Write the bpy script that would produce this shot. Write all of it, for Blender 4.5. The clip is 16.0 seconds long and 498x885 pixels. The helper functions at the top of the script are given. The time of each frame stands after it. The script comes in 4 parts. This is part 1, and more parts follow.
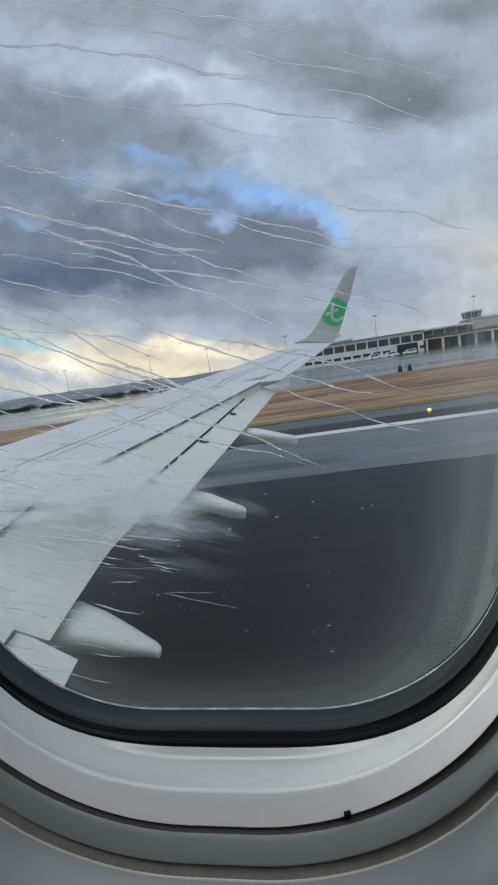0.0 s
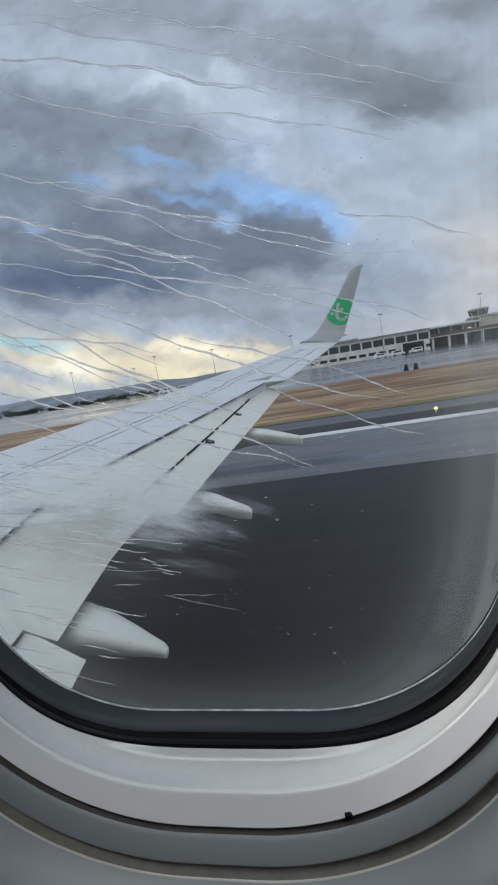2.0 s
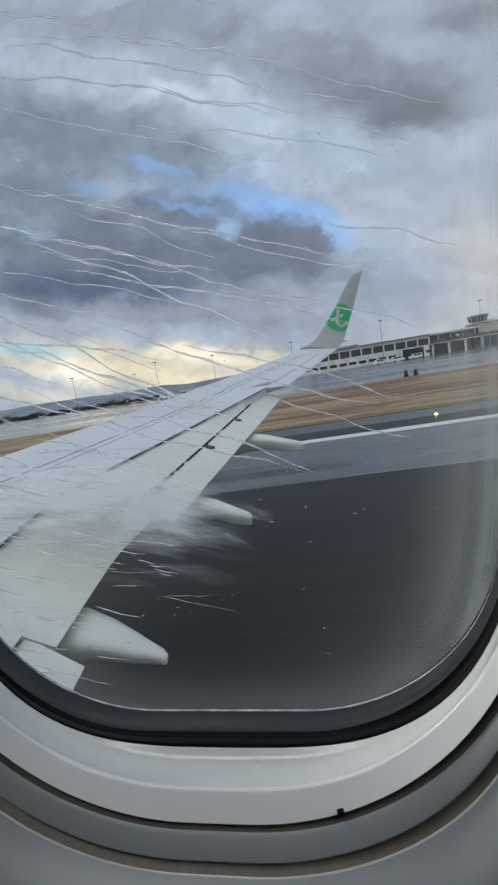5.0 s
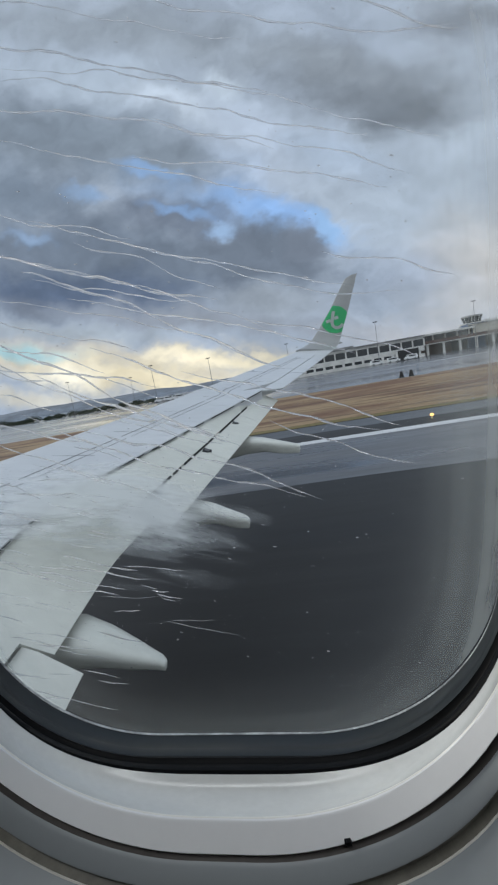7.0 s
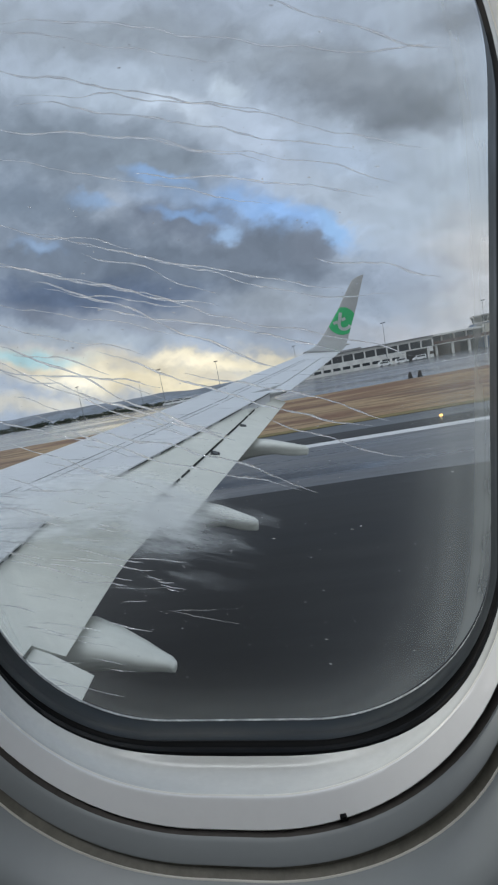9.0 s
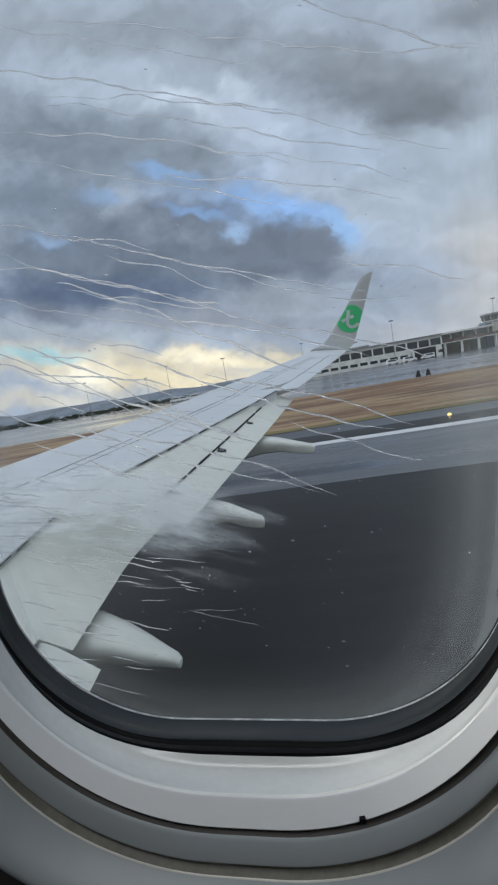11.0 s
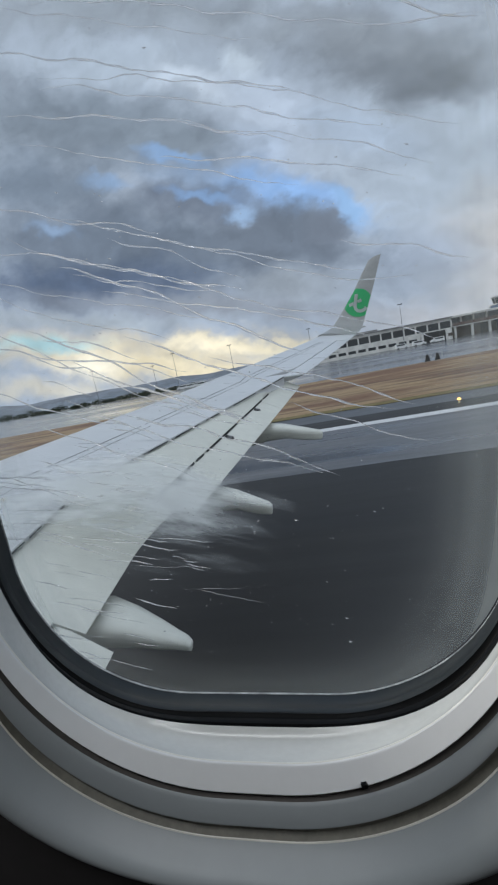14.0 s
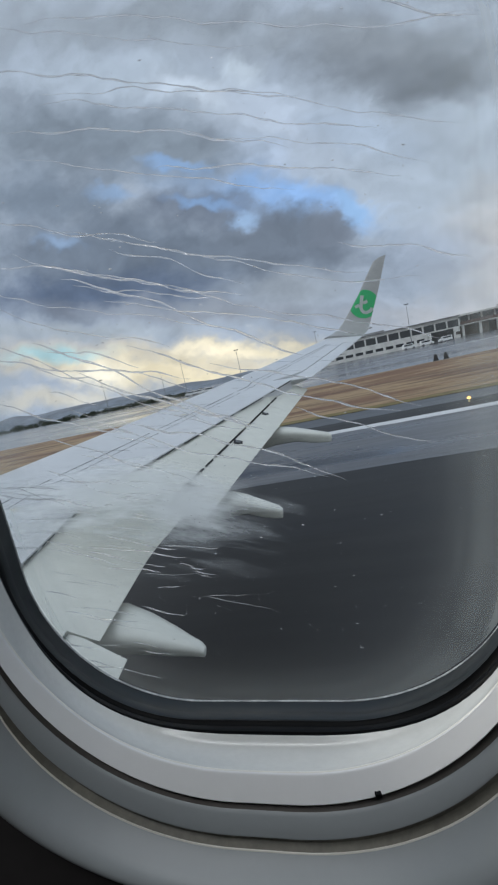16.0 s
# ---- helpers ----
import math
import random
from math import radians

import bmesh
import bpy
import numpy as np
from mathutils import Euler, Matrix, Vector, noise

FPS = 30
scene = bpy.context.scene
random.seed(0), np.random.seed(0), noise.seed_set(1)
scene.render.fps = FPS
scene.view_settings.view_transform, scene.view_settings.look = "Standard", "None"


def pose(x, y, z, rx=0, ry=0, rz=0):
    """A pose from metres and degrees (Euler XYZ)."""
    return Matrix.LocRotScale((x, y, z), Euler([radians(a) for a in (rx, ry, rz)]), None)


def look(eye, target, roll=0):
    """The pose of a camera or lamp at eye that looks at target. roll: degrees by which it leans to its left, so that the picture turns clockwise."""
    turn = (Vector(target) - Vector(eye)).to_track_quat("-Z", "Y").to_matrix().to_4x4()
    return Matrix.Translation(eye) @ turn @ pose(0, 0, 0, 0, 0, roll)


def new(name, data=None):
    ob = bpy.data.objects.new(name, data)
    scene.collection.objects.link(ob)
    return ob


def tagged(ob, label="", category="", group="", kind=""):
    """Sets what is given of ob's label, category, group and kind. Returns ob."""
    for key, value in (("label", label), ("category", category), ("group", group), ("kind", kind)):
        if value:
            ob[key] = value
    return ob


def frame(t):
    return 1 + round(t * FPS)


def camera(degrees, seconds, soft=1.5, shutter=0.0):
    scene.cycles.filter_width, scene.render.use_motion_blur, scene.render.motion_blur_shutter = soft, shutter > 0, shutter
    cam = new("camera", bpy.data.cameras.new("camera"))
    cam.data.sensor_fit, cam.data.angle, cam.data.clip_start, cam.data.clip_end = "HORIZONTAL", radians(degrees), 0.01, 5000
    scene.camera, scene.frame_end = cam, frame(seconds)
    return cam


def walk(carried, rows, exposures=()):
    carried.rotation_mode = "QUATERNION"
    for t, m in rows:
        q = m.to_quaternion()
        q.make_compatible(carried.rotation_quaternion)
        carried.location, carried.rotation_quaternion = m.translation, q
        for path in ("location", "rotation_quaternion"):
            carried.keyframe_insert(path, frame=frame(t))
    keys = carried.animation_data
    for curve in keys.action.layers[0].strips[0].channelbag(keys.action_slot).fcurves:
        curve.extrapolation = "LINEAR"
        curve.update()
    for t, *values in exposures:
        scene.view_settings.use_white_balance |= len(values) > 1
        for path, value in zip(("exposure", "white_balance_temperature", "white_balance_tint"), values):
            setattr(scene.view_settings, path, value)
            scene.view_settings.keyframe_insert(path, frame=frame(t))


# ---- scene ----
cam = camera(62.2, 16.0, soft=2.2)

# The aircraft stands on the runway with its nose lifted; x aft, y outboard, z up in its own axes.
NOSE_UP = 3.5
EYE_HEIGHT = 3.75
AIR = Matrix.Translation((-1.42 * math.sin(radians(NOSE_UP)), 0, EYE_HEIGHT - 1.42 * math.cos(radians(NOSE_UP)))) @ pose(0, 0, 0, 0, NOSE_UP, 0)

# seconds, place in the aircraft's axes, yaw, pitch, roll
PATH_AIR = [
    (0.0, -0.0019, 1.4534, 1.4198, 6.48, -10.38, 5.30),
    (0.5, -0.0015, 1.4315, 1.4315, 6.92, -9.91, 5.31),
    (1.0, -0.0030, 1.4418, 1.4330, 6.84, -10.38, 5.15),
    (1.5, -0.0007, 1.4478, 1.4199, 7.06, -10.22, 5.75),
    (2.0, 0.0010, 1.4524, 1.4214, 7.30, -10.27, 5.88),
    (2.5, 0.0024, 1.4294, 1.4273, 7.84, -9.44, 5.72),
    (3.0, -0.0026, 1.4434, 1.4181, 7.79, -9.71, 5.46),
    (3.5, -0.0013, 1.4440, 1.4206, 7.80, -9.98, 5.68),
    (4.0, 0.0007, 1.4503, 1.4189, 7.61, -9.83, 5.79),
    (6.5, 0.0051, 1.4432, 1.4289, 6.72, -9.28, 5.93),
    (7.0, 0.0023, 1.4491, 1.4318, 6.77, -9.23, 6.35),
    (7.5, 0.0086, 1.4404, 1.4349, 7.22, -8.42, 6.85),
    (8.0, 0.0104, 1.4339, 1.4324, 7.70, -7.61, 7.04),
    (8.5, 0.0096, 1.4324, 1.4406, 7.95, -7.77, 7.08),
    (9.0, 0.0075, 1.4396, 1.4302, 7.87, -8.74, 7.03),
    (11.5, 0.0009, 1.4382, 1.4361, 8.90, -9.17, 6.58),
    (12.0, 0.0035, 1.4362, 1.4514, 8.46, -9.77, 6.50),
    (12.5, 0.0032, 1.4491, 1.4333, 8.55, -10.31, 6.61),
    (13.0, 0.0007, 1.4507, 1.4257, 8.57, -11.61, 6.79),
    (13.5, 0.0023, 1.4440, 1.4202, 9.32, -11.96, 7.04),
    (14.0, 0.0033, 1.4360, 1.4308, 10.07, -10.67, 7.36),
    (14.5, 0.0005, 1.4353, 1.4292, 10.62, -9.50, 7.51),
    (15.0, 0.0042, 1.4345, 1.4309, 10.82, -9.36, 7.93),
    (15.5, 0.0043, 1.4425, 1.4318, 10.89, -10.59, 8.59),
    (16.0, 0.0054, 1.4371, 1.4309, 11.23, -9.90, 8.92),
]
walk(cam, [(t, AIR @ pose(x, y, z, 90 + pitch, 0, yaw) @ pose(0, 0, 0, 0, 0, -roll)) for t, x, y, z, yaw, pitch, roll in PATH_AIR],
     exposures=[(0.0, 0.0), (16.0, 0.0)])


# ---- world, sun ----
class Nodes:
    """Short hand for shader nodes."""

    def __init__(self, tree):
        self.tree = tree
        tree.nodes.clear()

    def add(self, kind, **sets):
        node = self.tree.nodes.new(kind)
        for key, value in sets.items():
            if key == "op":
                node.operation = value
            elif key == "kind":
                node.noise_dimensions = value
        return node

    def link(self, a, b):
        self.tree.links.new(a, b)

    def put(self, socket, value):
        if isinstance(value, bpy.types.NodeSocket):
            self.link(value, socket)
        else:
            socket.default_value = value

    def math(self, op, a, b=0.0, c=0.0):
        n = self.add("ShaderNodeMath", op=op)
        for s, v in zip(n.inputs, (a, b, c)):
            self.put(s, v)
        return n.outputs[0]

    def vec(self, op, a, b=(0, 0, 0)):
        n = self.add("ShaderNodeVectorMath", op=op)
        self.put(n.inputs[0], a)
        self.put(n.inputs[1], b)
        return n.outputs[1] if op == "LENGTH" else n.outputs[0]

    def mix(self, fac, a, b, blend="MIX"):
        n = self.add("ShaderNodeMix")
        n.data_type, n.blend_type = "RGBA", blend
        self.put(n.inputs[0], fac)
        self.put(n.inputs[6], a)
        self.put(n.inputs[7], b)
        return n.outputs[2]

    def noise(self, vector, scale, detail=4.0, rough=0.55, distortion=0.0):
        n = self.add("ShaderNodeTexNoise")
        if vector is not None:
            self.link(vector, n.inputs["Vector"])
        n.inputs["Scale"].default_value, n.inputs["Detail"].default_value = scale, detail
        n.inputs["Roughness"].default_value, n.inputs["Distortion"].default_value = rough, distortion
        return n

    def ramp(self, value, lo, hi, a=0.0, b=1.0):
        n = self.add("ShaderNodeMapRange")
        n.interpolation_type = "SMOOTHSTEP"
        self.put(n.inputs[0], value)
        for s, v in zip(n.inputs[1:5], (lo, hi, a, b)):
            s.default_value = v
        return n.outputs[0]

    def combine(self, x, y, z):
        n = self.add("ShaderNodeCombineXYZ")
        for s, v in zip(n.inputs, (x, y, z)):
            self.put(s, v)
        return n.outputs[0]

    def scaled(self, vector, s):
        n = self.add("ShaderNodeVectorMath", op="MULTIPLY")
        self.link(vector, n.inputs[0])
        n.inputs[1].default_value = s
        return n.outputs[0]


def srgb(r, g, b):
    r = r * 0.985
    return tuple(((v / 255 + 0.055) / 1.055) ** 2.4 if v > 10 else v / 255 / 12.92 for v in (r, g, b)) + (1.0,)


SUN_AZ, SUN_EL = -68.0, 14.0


def build_world():
    world = bpy.data.worlds.new("sky")
    scene.world = world
    world.use_nodes = True
    n = Nodes(world.node_tree)
    sky = n.add("ShaderNodeTexSky")
    sky.sky_type, sky.sun_disc = "NISHITA", False
    sky.sun_elevation, sky.sun_rotation = radians(SUN_EL), radians(SUN_AZ)
    co = n.add("ShaderNodeTexCoord").outputs["Generated"]
    sep = n.add("ShaderNodeSeparateXYZ")
    n.link(co, sep.inputs[0])
    x, y, z = sep.outputs
    depth = n.math("MAXIMUM", y, 0.12)
    plane = n.combine(n.math("DIVIDE", x, depth), n.math("DIVIDE", z, depth), 0.0)
    # ragged edges: the cloud coordinates are pushed about by three sizes of turbulence
    half = (0.5, 0.5, 0.5)
    big = n.vec("SUBTRACT", n.noise(plane, 2.6, 3, 0.5).outputs["Color"], half)
    mid = n.vec("SUBTRACT", n.noise(n.scaled(plane, (1, 1.3, 1)), 9.0, 4, 0.55).outputs["Color"], half)
    fine = n.vec("SUBTRACT", n.noise(n.scaled(plane, (1, 1.3, 1)), 24.0, 4, 0.55).outputs["Color"], half)
    p = n.vec("ADD", plane, n.scaled(big, (0.08, 0.06, 0)))
    p = n.vec("ADD", p, n.scaled(mid, (0.12, 0.09, 0)))
    p = n.vec("ADD", p, n.scaled(fine, (0.03, 0.024, 0)))
    torn = n.math("MULTIPLY", n.math("SUBTRACT", n.noise(n.scaled(plane, (1, 1.5, 1)), 12.0, 5, 0.55).outputs["Fac"], 0.5), 0.8)

    def blob(u, v, su, sv, soft=0.35, tilt=-13):
        """1 inside a cloud at u, v (tangents of azimuth and height), 0 outside."""
        m = n.add("ShaderNodeMapping")
        m.vector_type = "TEXTURE"
        n.link(p, m.inputs["Vector"])
        m.inputs["Location"].default_value = (u, v, 0)
        m.inputs["Rotation"].default_value = (0, 0, radians(tilt))
        m.inputs["Scale"].default_value = (su, sv, 1)
        return n.ramp(n.math("ADD", n.vec("LENGTH", m.outputs[0]), torn), 1.45, soft - 0.25)

    col = srgb(152, 163, 180)
    for (u, v, su, sv, soft, tilt), rgb, most in TOP_CLOUDS + RIGHT_CLOUDS + LEFT_CLOUDS + BLUE_GAPS + LOW_CLOUDS + HORIZON_CLOUDS:
        col = n.mix(n.math("MULTIPLY", blob(u, v, su, sv, soft, tilt), most), col, srgb(*rgb))
    # billows lit from above and aft: each head is lighter on that side
    q = n.scaled(p, (1, 1.35, 1))
    shade = 1.0
    for scale, step, much in ((5.0, 0.036, 0.75), (13.0, 0.016, 0.40)):
        here = n.noise(q, scale, 3, 0.5).outputs["Fac"]
        there = n.noise(n.vec("ADD", q, (-step * 0.5, -step, 0)), scale, 3, 0.5).outputs["Fac"]
        lit = n.math("MULTIPLY", n.math("SUBTRACT", here, there), much)
        shade = n.math("MULTIPLY", shade, n.math("ADD", 1.0, lit))
    drift = n.ramp(n.noise(p, 4.0, 4, 0.5).outputs["Fac"], 0.28, 0.72, 0.90, 1.10)
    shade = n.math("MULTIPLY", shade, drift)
    col = n.mix(1.0, col, n.combine(shade, shade, shade), "MULTIPLY")
    # overcast behind and above, clear blue in the gaps
    front = n.ramp(y, 0.05, 0.3)
    over = n.mix(n.ramp(n.noise(co, 2.2, 6).outputs["Fac"], 0.35, 0.65), srgb(176, 186, 200), srgb(226, 232, 240))
    cloud = n.mix(front, over, col)
    zen = n.ramp(z, 0.60, 0.95, 1.0, ZENITH)
    cloud = n.mix(1.0, cloud, n.combine(zen, zen, zen), "MULTIPLY")
    gap = 0.0
    for (u, v, su, sv, soft, tilt), rgb, most in BLUE_GAPS[2:]:
        gap = n.math("MAXIMUM", gap, n.math("MULTIPLY", blob(u, v, su * 0.8, sv * 0.8, soft, tilt), most * 0.3))
    gap = n.math("MULTIPLY", gap, front)
    b1, b2 = n.add("ShaderNodeBackground"), n.add("ShaderNodeBackground")
    n.link(sky.outputs[0], b1.inputs[0])
    b1.inputs[1].default_value = SKY_STRENGTH
    n.link(cloud, b2.inputs[0])
    b2.inputs[1].default_value = 1.22
    m = n.add("ShaderNodeMixShader")
    n.link(gap, m.inputs[0])
    n.link(b2.outputs[0], m.inputs[1])
    n.link(b1.outputs[0], m.inputs[2])
    out = n.add("ShaderNodeOutputWorld")
    n.link(m.outputs[0], out.inputs[0])


SKY_STRENGTH = 0.15
ZENITH = 1.35
# u, v, half widths, softness, tilt in degrees; colour; cover
TOP_CLOUDS = [
    ((0.322, 0.325, 0.299, 0.219, 0.30, -12), (164, 176, 192), 0.90),
    ((0.458, 0.139, 0.194, 0.137, 0.20, -11), (191, 189, 191), 1.00),
    ((-0.233, 0.766, 0.526, 0.062, 0.40, -20), (134, 143, 155), 0.90),
    ((-0.255, 0.663, 0.421, 0.059, 0.40, -23), (160, 172, 188), 0.95),
    ((-0.161, 0.614, 0.126, 0.038, 0.50, -26), (180, 191, 207), 0.90),
    ((-0.052, 0.626, 0.055, 0.029, 0.50, -22), (183, 195, 210), 0.80),
    ((0.012, 0.525, 0.135, 0.048, 0.50, -34), (174, 186, 205), 0.90),
    ((-0.062, 0.451, 0.094, 0.045, 0.50, -30), (170, 185, 209), 0.85),
]
RIGHT_CLOUDS = [
    ((0.169, 0.435, 0.132, 0.042, 0.50, -26), (164, 178, 198), 0.90),
    ((0.251, 0.545, 0.196, 0.075, 0.60, -24), (120, 128, 139), 0.95),
    ((0.302, 0.491, 0.126, 0.050, 0.40, -22), (109, 117, 128), 0.80),
    ((0.157, 0.629, 0.140, 0.039, 0.40, -22), (130, 138, 149), 0.80),
    ((0.441, 0.619, 0.097, 0.046, 0.40, -18), (113, 120, 132), 0.80),
    ((0.364, 0.579, 0.056, 0.024, 0.40, -22), (147, 157, 173), 0.70),
    ((0.261, 0.170, 0.182, 0.058, 0.30, -15), (143, 155, 175), 0.70),
    ((0.160, 0.134, 0.137, 0.048, 0.40, -13), (139, 150, 167), 0.80),
]
LEFT_CLOUDS = [
    ((-0.444, 0.604, 0.364, 0.087, 0.60, -21), (118, 129, 143), 0.95),
    ((-0.218, 0.519, 0.142, 0.045, 0.55, -25), (122, 133, 147), 0.90),
    ((-0.583, 0.513, 0.241, 0.073, 0.40, -16), (107, 119, 135), 0.90),
    ((-0.097, 0.386, 0.235, 0.054, 0.50, -22), (125, 151, 187), 0.55),
    ((0.010, 0.343, 0.177, 0.037, 0.40, -25), (130, 165, 213), 0.90),
    ((-0.395, 0.337, 0.473, 0.088, 0.65, -14), (103, 114, 130), 0.95),
    ((-0.027, 0.267, 0.161, 0.067, 0.70, -18), (105, 115, 130), 0.97),
    ((-0.205, 0.384, 0.158, 0.038, 0.60, -20), (107, 117, 134), 0.85),
]
BLUE_GAPS = [
    ((-0.526, 0.278, 0.421, 0.059, 0.50, -12), (82, 96, 120), 0.90),
    ((0.082, 0.270, 0.052, 0.035, 0.60, -11), (111, 120, 135), 0.90),
    ((-0.408, 0.465, 0.069, 0.017, 0.40, -16), (127, 153, 189), 0.80),
    ((-0.238, 0.489, 0.072, 0.017, 0.40, -19), (130, 161, 204), 0.85),
    ((-0.109, 0.341, 0.039, 0.019, 0.40, -11), (152, 180, 218), 0.90),
    ((0.129, 0.302, 0.056, 0.027, 0.40, -30), (140, 176, 221), 0.90),
    ((-0.567, 0.409, 0.065, 0.016, 0.40, -15), (118, 144, 180), 0.70),
    ((-0.196, 0.394, 0.079, 0.014, 0.40, -20), (124, 157, 204), 0.80),
]
LOW_CLOUDS = [
    ((-0.245, 0.170, 0.453, 0.032, 0.40, -15), (136, 143, 156), 0.90),
    ((-0.041, 0.170, 0.157, 0.037, 0.40, -13), (143, 151, 162), 0.70),
    ((-0.575, 0.199, 0.356, 0.027, 0.40, -12), (153, 162, 173), 0.85),
    ((-0.371, 0.105, 0.557, 0.032, 0.40, -12), (189, 185, 177), 0.90),
    ((-0.311, 0.039, 0.539, 0.047, 0.50, -14), (213, 202, 177), 1.00),
    ((-0.138, 0.058, 0.204, 0.018, 0.40, -14), (222, 211, 185), 0.80),
    ((-0.666, 0.155, 0.146, 0.022, 0.40, -9), (160, 199, 211), 0.85),
    ((-0.544, 0.084, 0.098, 0.034, 0.30, -9), (241, 235, 219), 1.00),
]
HORIZON_CLOUDS = [
    ((-0.235, 0.073, 0.104, 0.017, 0.40, -13), (235, 224, 200), 0.85),
    ((-0.134, 0.013, 0.164, 0.015, 0.40, -12), (188, 183, 175), 0.65),
    ((0.345, 0.015, 0.240, 0.049, 0.30, -10), (181, 181, 186), 0.80),
    ((-0.682, 0.038, 0.266, 0.029, 0.30, -9), (202, 196, 182), 0.70),
]
build_world()
sun = new("sun", bpy.data.lights.new("sun", "SUN"))
sun.data.energy, sun.data.angle, sun.data.color = 1.15, radians(14), (1.0, 0.945, 0.86)
sun.matrix_world = look((0, 0, 0), (-math.sin(radians(SUN_AZ)) * math.cos(radians(SUN_EL)), -math.cos(radians(SUN_AZ)) * math.cos(radians(SUN_EL)), -math.sin(radians(SUN_EL))))


# ---- materials ----
def material(name, colour, rough=0.5, metal=0.0, spots=0.12, size=1.0, bump=0.0, bump_size=None, stretch=(1, 1, 1), colour2=None, rough_var=0.1, detail=6, per_object=0.0, spec=0.5):
    """A surface with stains at one size and grain at a finer one."""
    mat = bpy.data.materials.new(name)
    mat.use_nodes = True
    n = Nodes(mat.node_tree)
    co = n.scaled(n.add("ShaderNodeTexCoord").outputs["Object"], stretch)
    coarse = n.noise(co, 1.0 / size, detail, 0.6).outputs["Fac"]
    grain = n.noise(co, 9.0 / size, 4, 0.6).outputs["Fac"]
    base = (*colour[:3], 1)
    other = (*colour2[:3], 1) if colour2 else tuple(v * (1 - spots * 2) for v in colour[:3]) + (1,)
    c = n.mix(n.ramp(coarse, 0.3, 0.7), other, base)
    g = n.ramp(grain, 0.2, 0.8, 1 - spots, 1 + spots)
    if per_object:
        rnd = n.add("ShaderNodeObjectInfo").outputs["Random"]
        g = n.math("MULTIPLY", g, n.ramp(rnd, 0, 1, 1 - per_object, 1 + per_object))
    c = n.mix(1.0, c, n.combine(g, g, g), "MULTIPLY")
    b = n.add("ShaderNodeBsdfPrincipled")
    n.link(c, b.inputs["Base Color"])
    n.link(n.ramp(coarse, 0.2, 0.8, max(rough - rough_var, 0.02), min(rough + rough_var, 1)), b.inputs["Roughness"])
    b.inputs["Metallic"].default_value, b.inputs["Specular IOR Level"].default_value = metal, spec
    if bump:
        bn = n.add("ShaderNodeBump")
        bn.inputs["Strength"].default_value = 1.0
        bn.inputs["Distance"].default_value = bump
        n.link(n.noise(co, 1.0 / (bump_size or size / 8), 5, 0.6).outputs["Fac"], bn.inputs["Height"])
        n.link(bn.outputs[0], b.inputs["Normal"])
    out = n.add("ShaderNodeOutputMaterial")
    n.link(b.outputs[0], out.inputs[0])
    return mat


def glass(name, ior):
    mat = bpy.data.materials.new(name)
    mat.use_nodes = True
    n = Nodes(mat.node_tree)
    clear, milk, mx, out = n.add("ShaderNodeBsdfGlass"), n.add("ShaderNodeBsdfTranslucent"), n.add("ShaderNodeMixShader"), n.add("ShaderNodeOutputMaterial")
    clear.inputs["Roughness"].default_value, clear.inputs["IOR"].default_value = 0.0, ior
    # a milky share whitens the water in place of its bright highlights
    milk.inputs[0].default_value, mx.inputs[0].default_value = (0.97, 0.98, 1.0, 1), 0.22
    n.link(clear.outputs[0], mx.inputs[1])
    n.link(milk.outputs[0], mx.inputs[2])
    n.link(mx.outputs[0], out.inputs[0])
    return mat


def glow(name, colour, strength):
    mat = bpy.data.materials.new(name)
    mat.use_nodes = True
    n = Nodes(mat.node_tree)
    e, out = n.add("ShaderNodeEmission"), n.add("ShaderNodeOutputMaterial")
    e.inputs[0].default_value, e.inputs[1].default_value = (*colour, 1), strength
    n.link(e.outputs[0], out.inputs[0])
    return mat


M_WING = material("wing_paint", (0.585, 0.60, 0.615), 0.34, spots=0.04, size=1.2, stretch=(0.35, 1, 1), bump=0.002, bump_size=0.5)
M_FLAP = material("flap_paint", (0.625, 0.63, 0.572), 0.38, spots=0.05, size=0.8, stretch=(0.3, 1, 1), bump=0.002, bump_size=0.4)
M_FAIR = material("fairing_paint", (0.63, 0.64, 0.59), 0.32, spots=0.05, size=0.5, stretch=(0.4, 1, 1))
# near black for strips and plates that paint the shade in gaps
M_GAP_SHADE = material("gap_shade_black", (0.012, 0.013, 0.015), 0.7, size=0.3)
M_STEEL = material("actuator_steel", (0.03, 0.03, 0.032), 0.45, 0.3, size=0.1)
M_GREEN = material("green_livery", (0.004, 0.33, 0.10), 0.35, spots=0.03, size=0.5)
# white winglet held down to mid grey, its shaded face put into the colour
M_WINGLET = material("winglet_shaded_white", (0.31, 0.315, 0.31), 0.4, spots=0.05, size=0.6)
M_WHITE = material("white_livery", (0.50, 0.515, 0.52), 0.35, spots=0.03, size=0.6)
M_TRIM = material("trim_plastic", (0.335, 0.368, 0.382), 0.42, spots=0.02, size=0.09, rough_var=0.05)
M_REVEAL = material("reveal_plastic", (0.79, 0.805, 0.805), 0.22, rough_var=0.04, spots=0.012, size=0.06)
M_SILL = material("sill_plastic", (0.67, 0.68, 0.65), 0.22, rough_var=0.06, spots=0.03, size=0.02, stretch=(0.5, 1, 1))
# paler plastic that paints the highlight along rounded edges
M_BEAD_HIGHLIGHT = material("bead_highlight", (0.80, 0.80, 0.74), 0.25, rough_var=0.04, spots=0.02, size=0.05)
M_SEAL = material("black_seal", (0.003, 0.0035, 0.004), 0.5, spots=0.1, size=0.03, spec=0.10)
M_SPACER = material("grey_spacer", (0.014, 0.0185, 0.0205), 0.4, spots=0.1, size=0.03, spec=0.35)
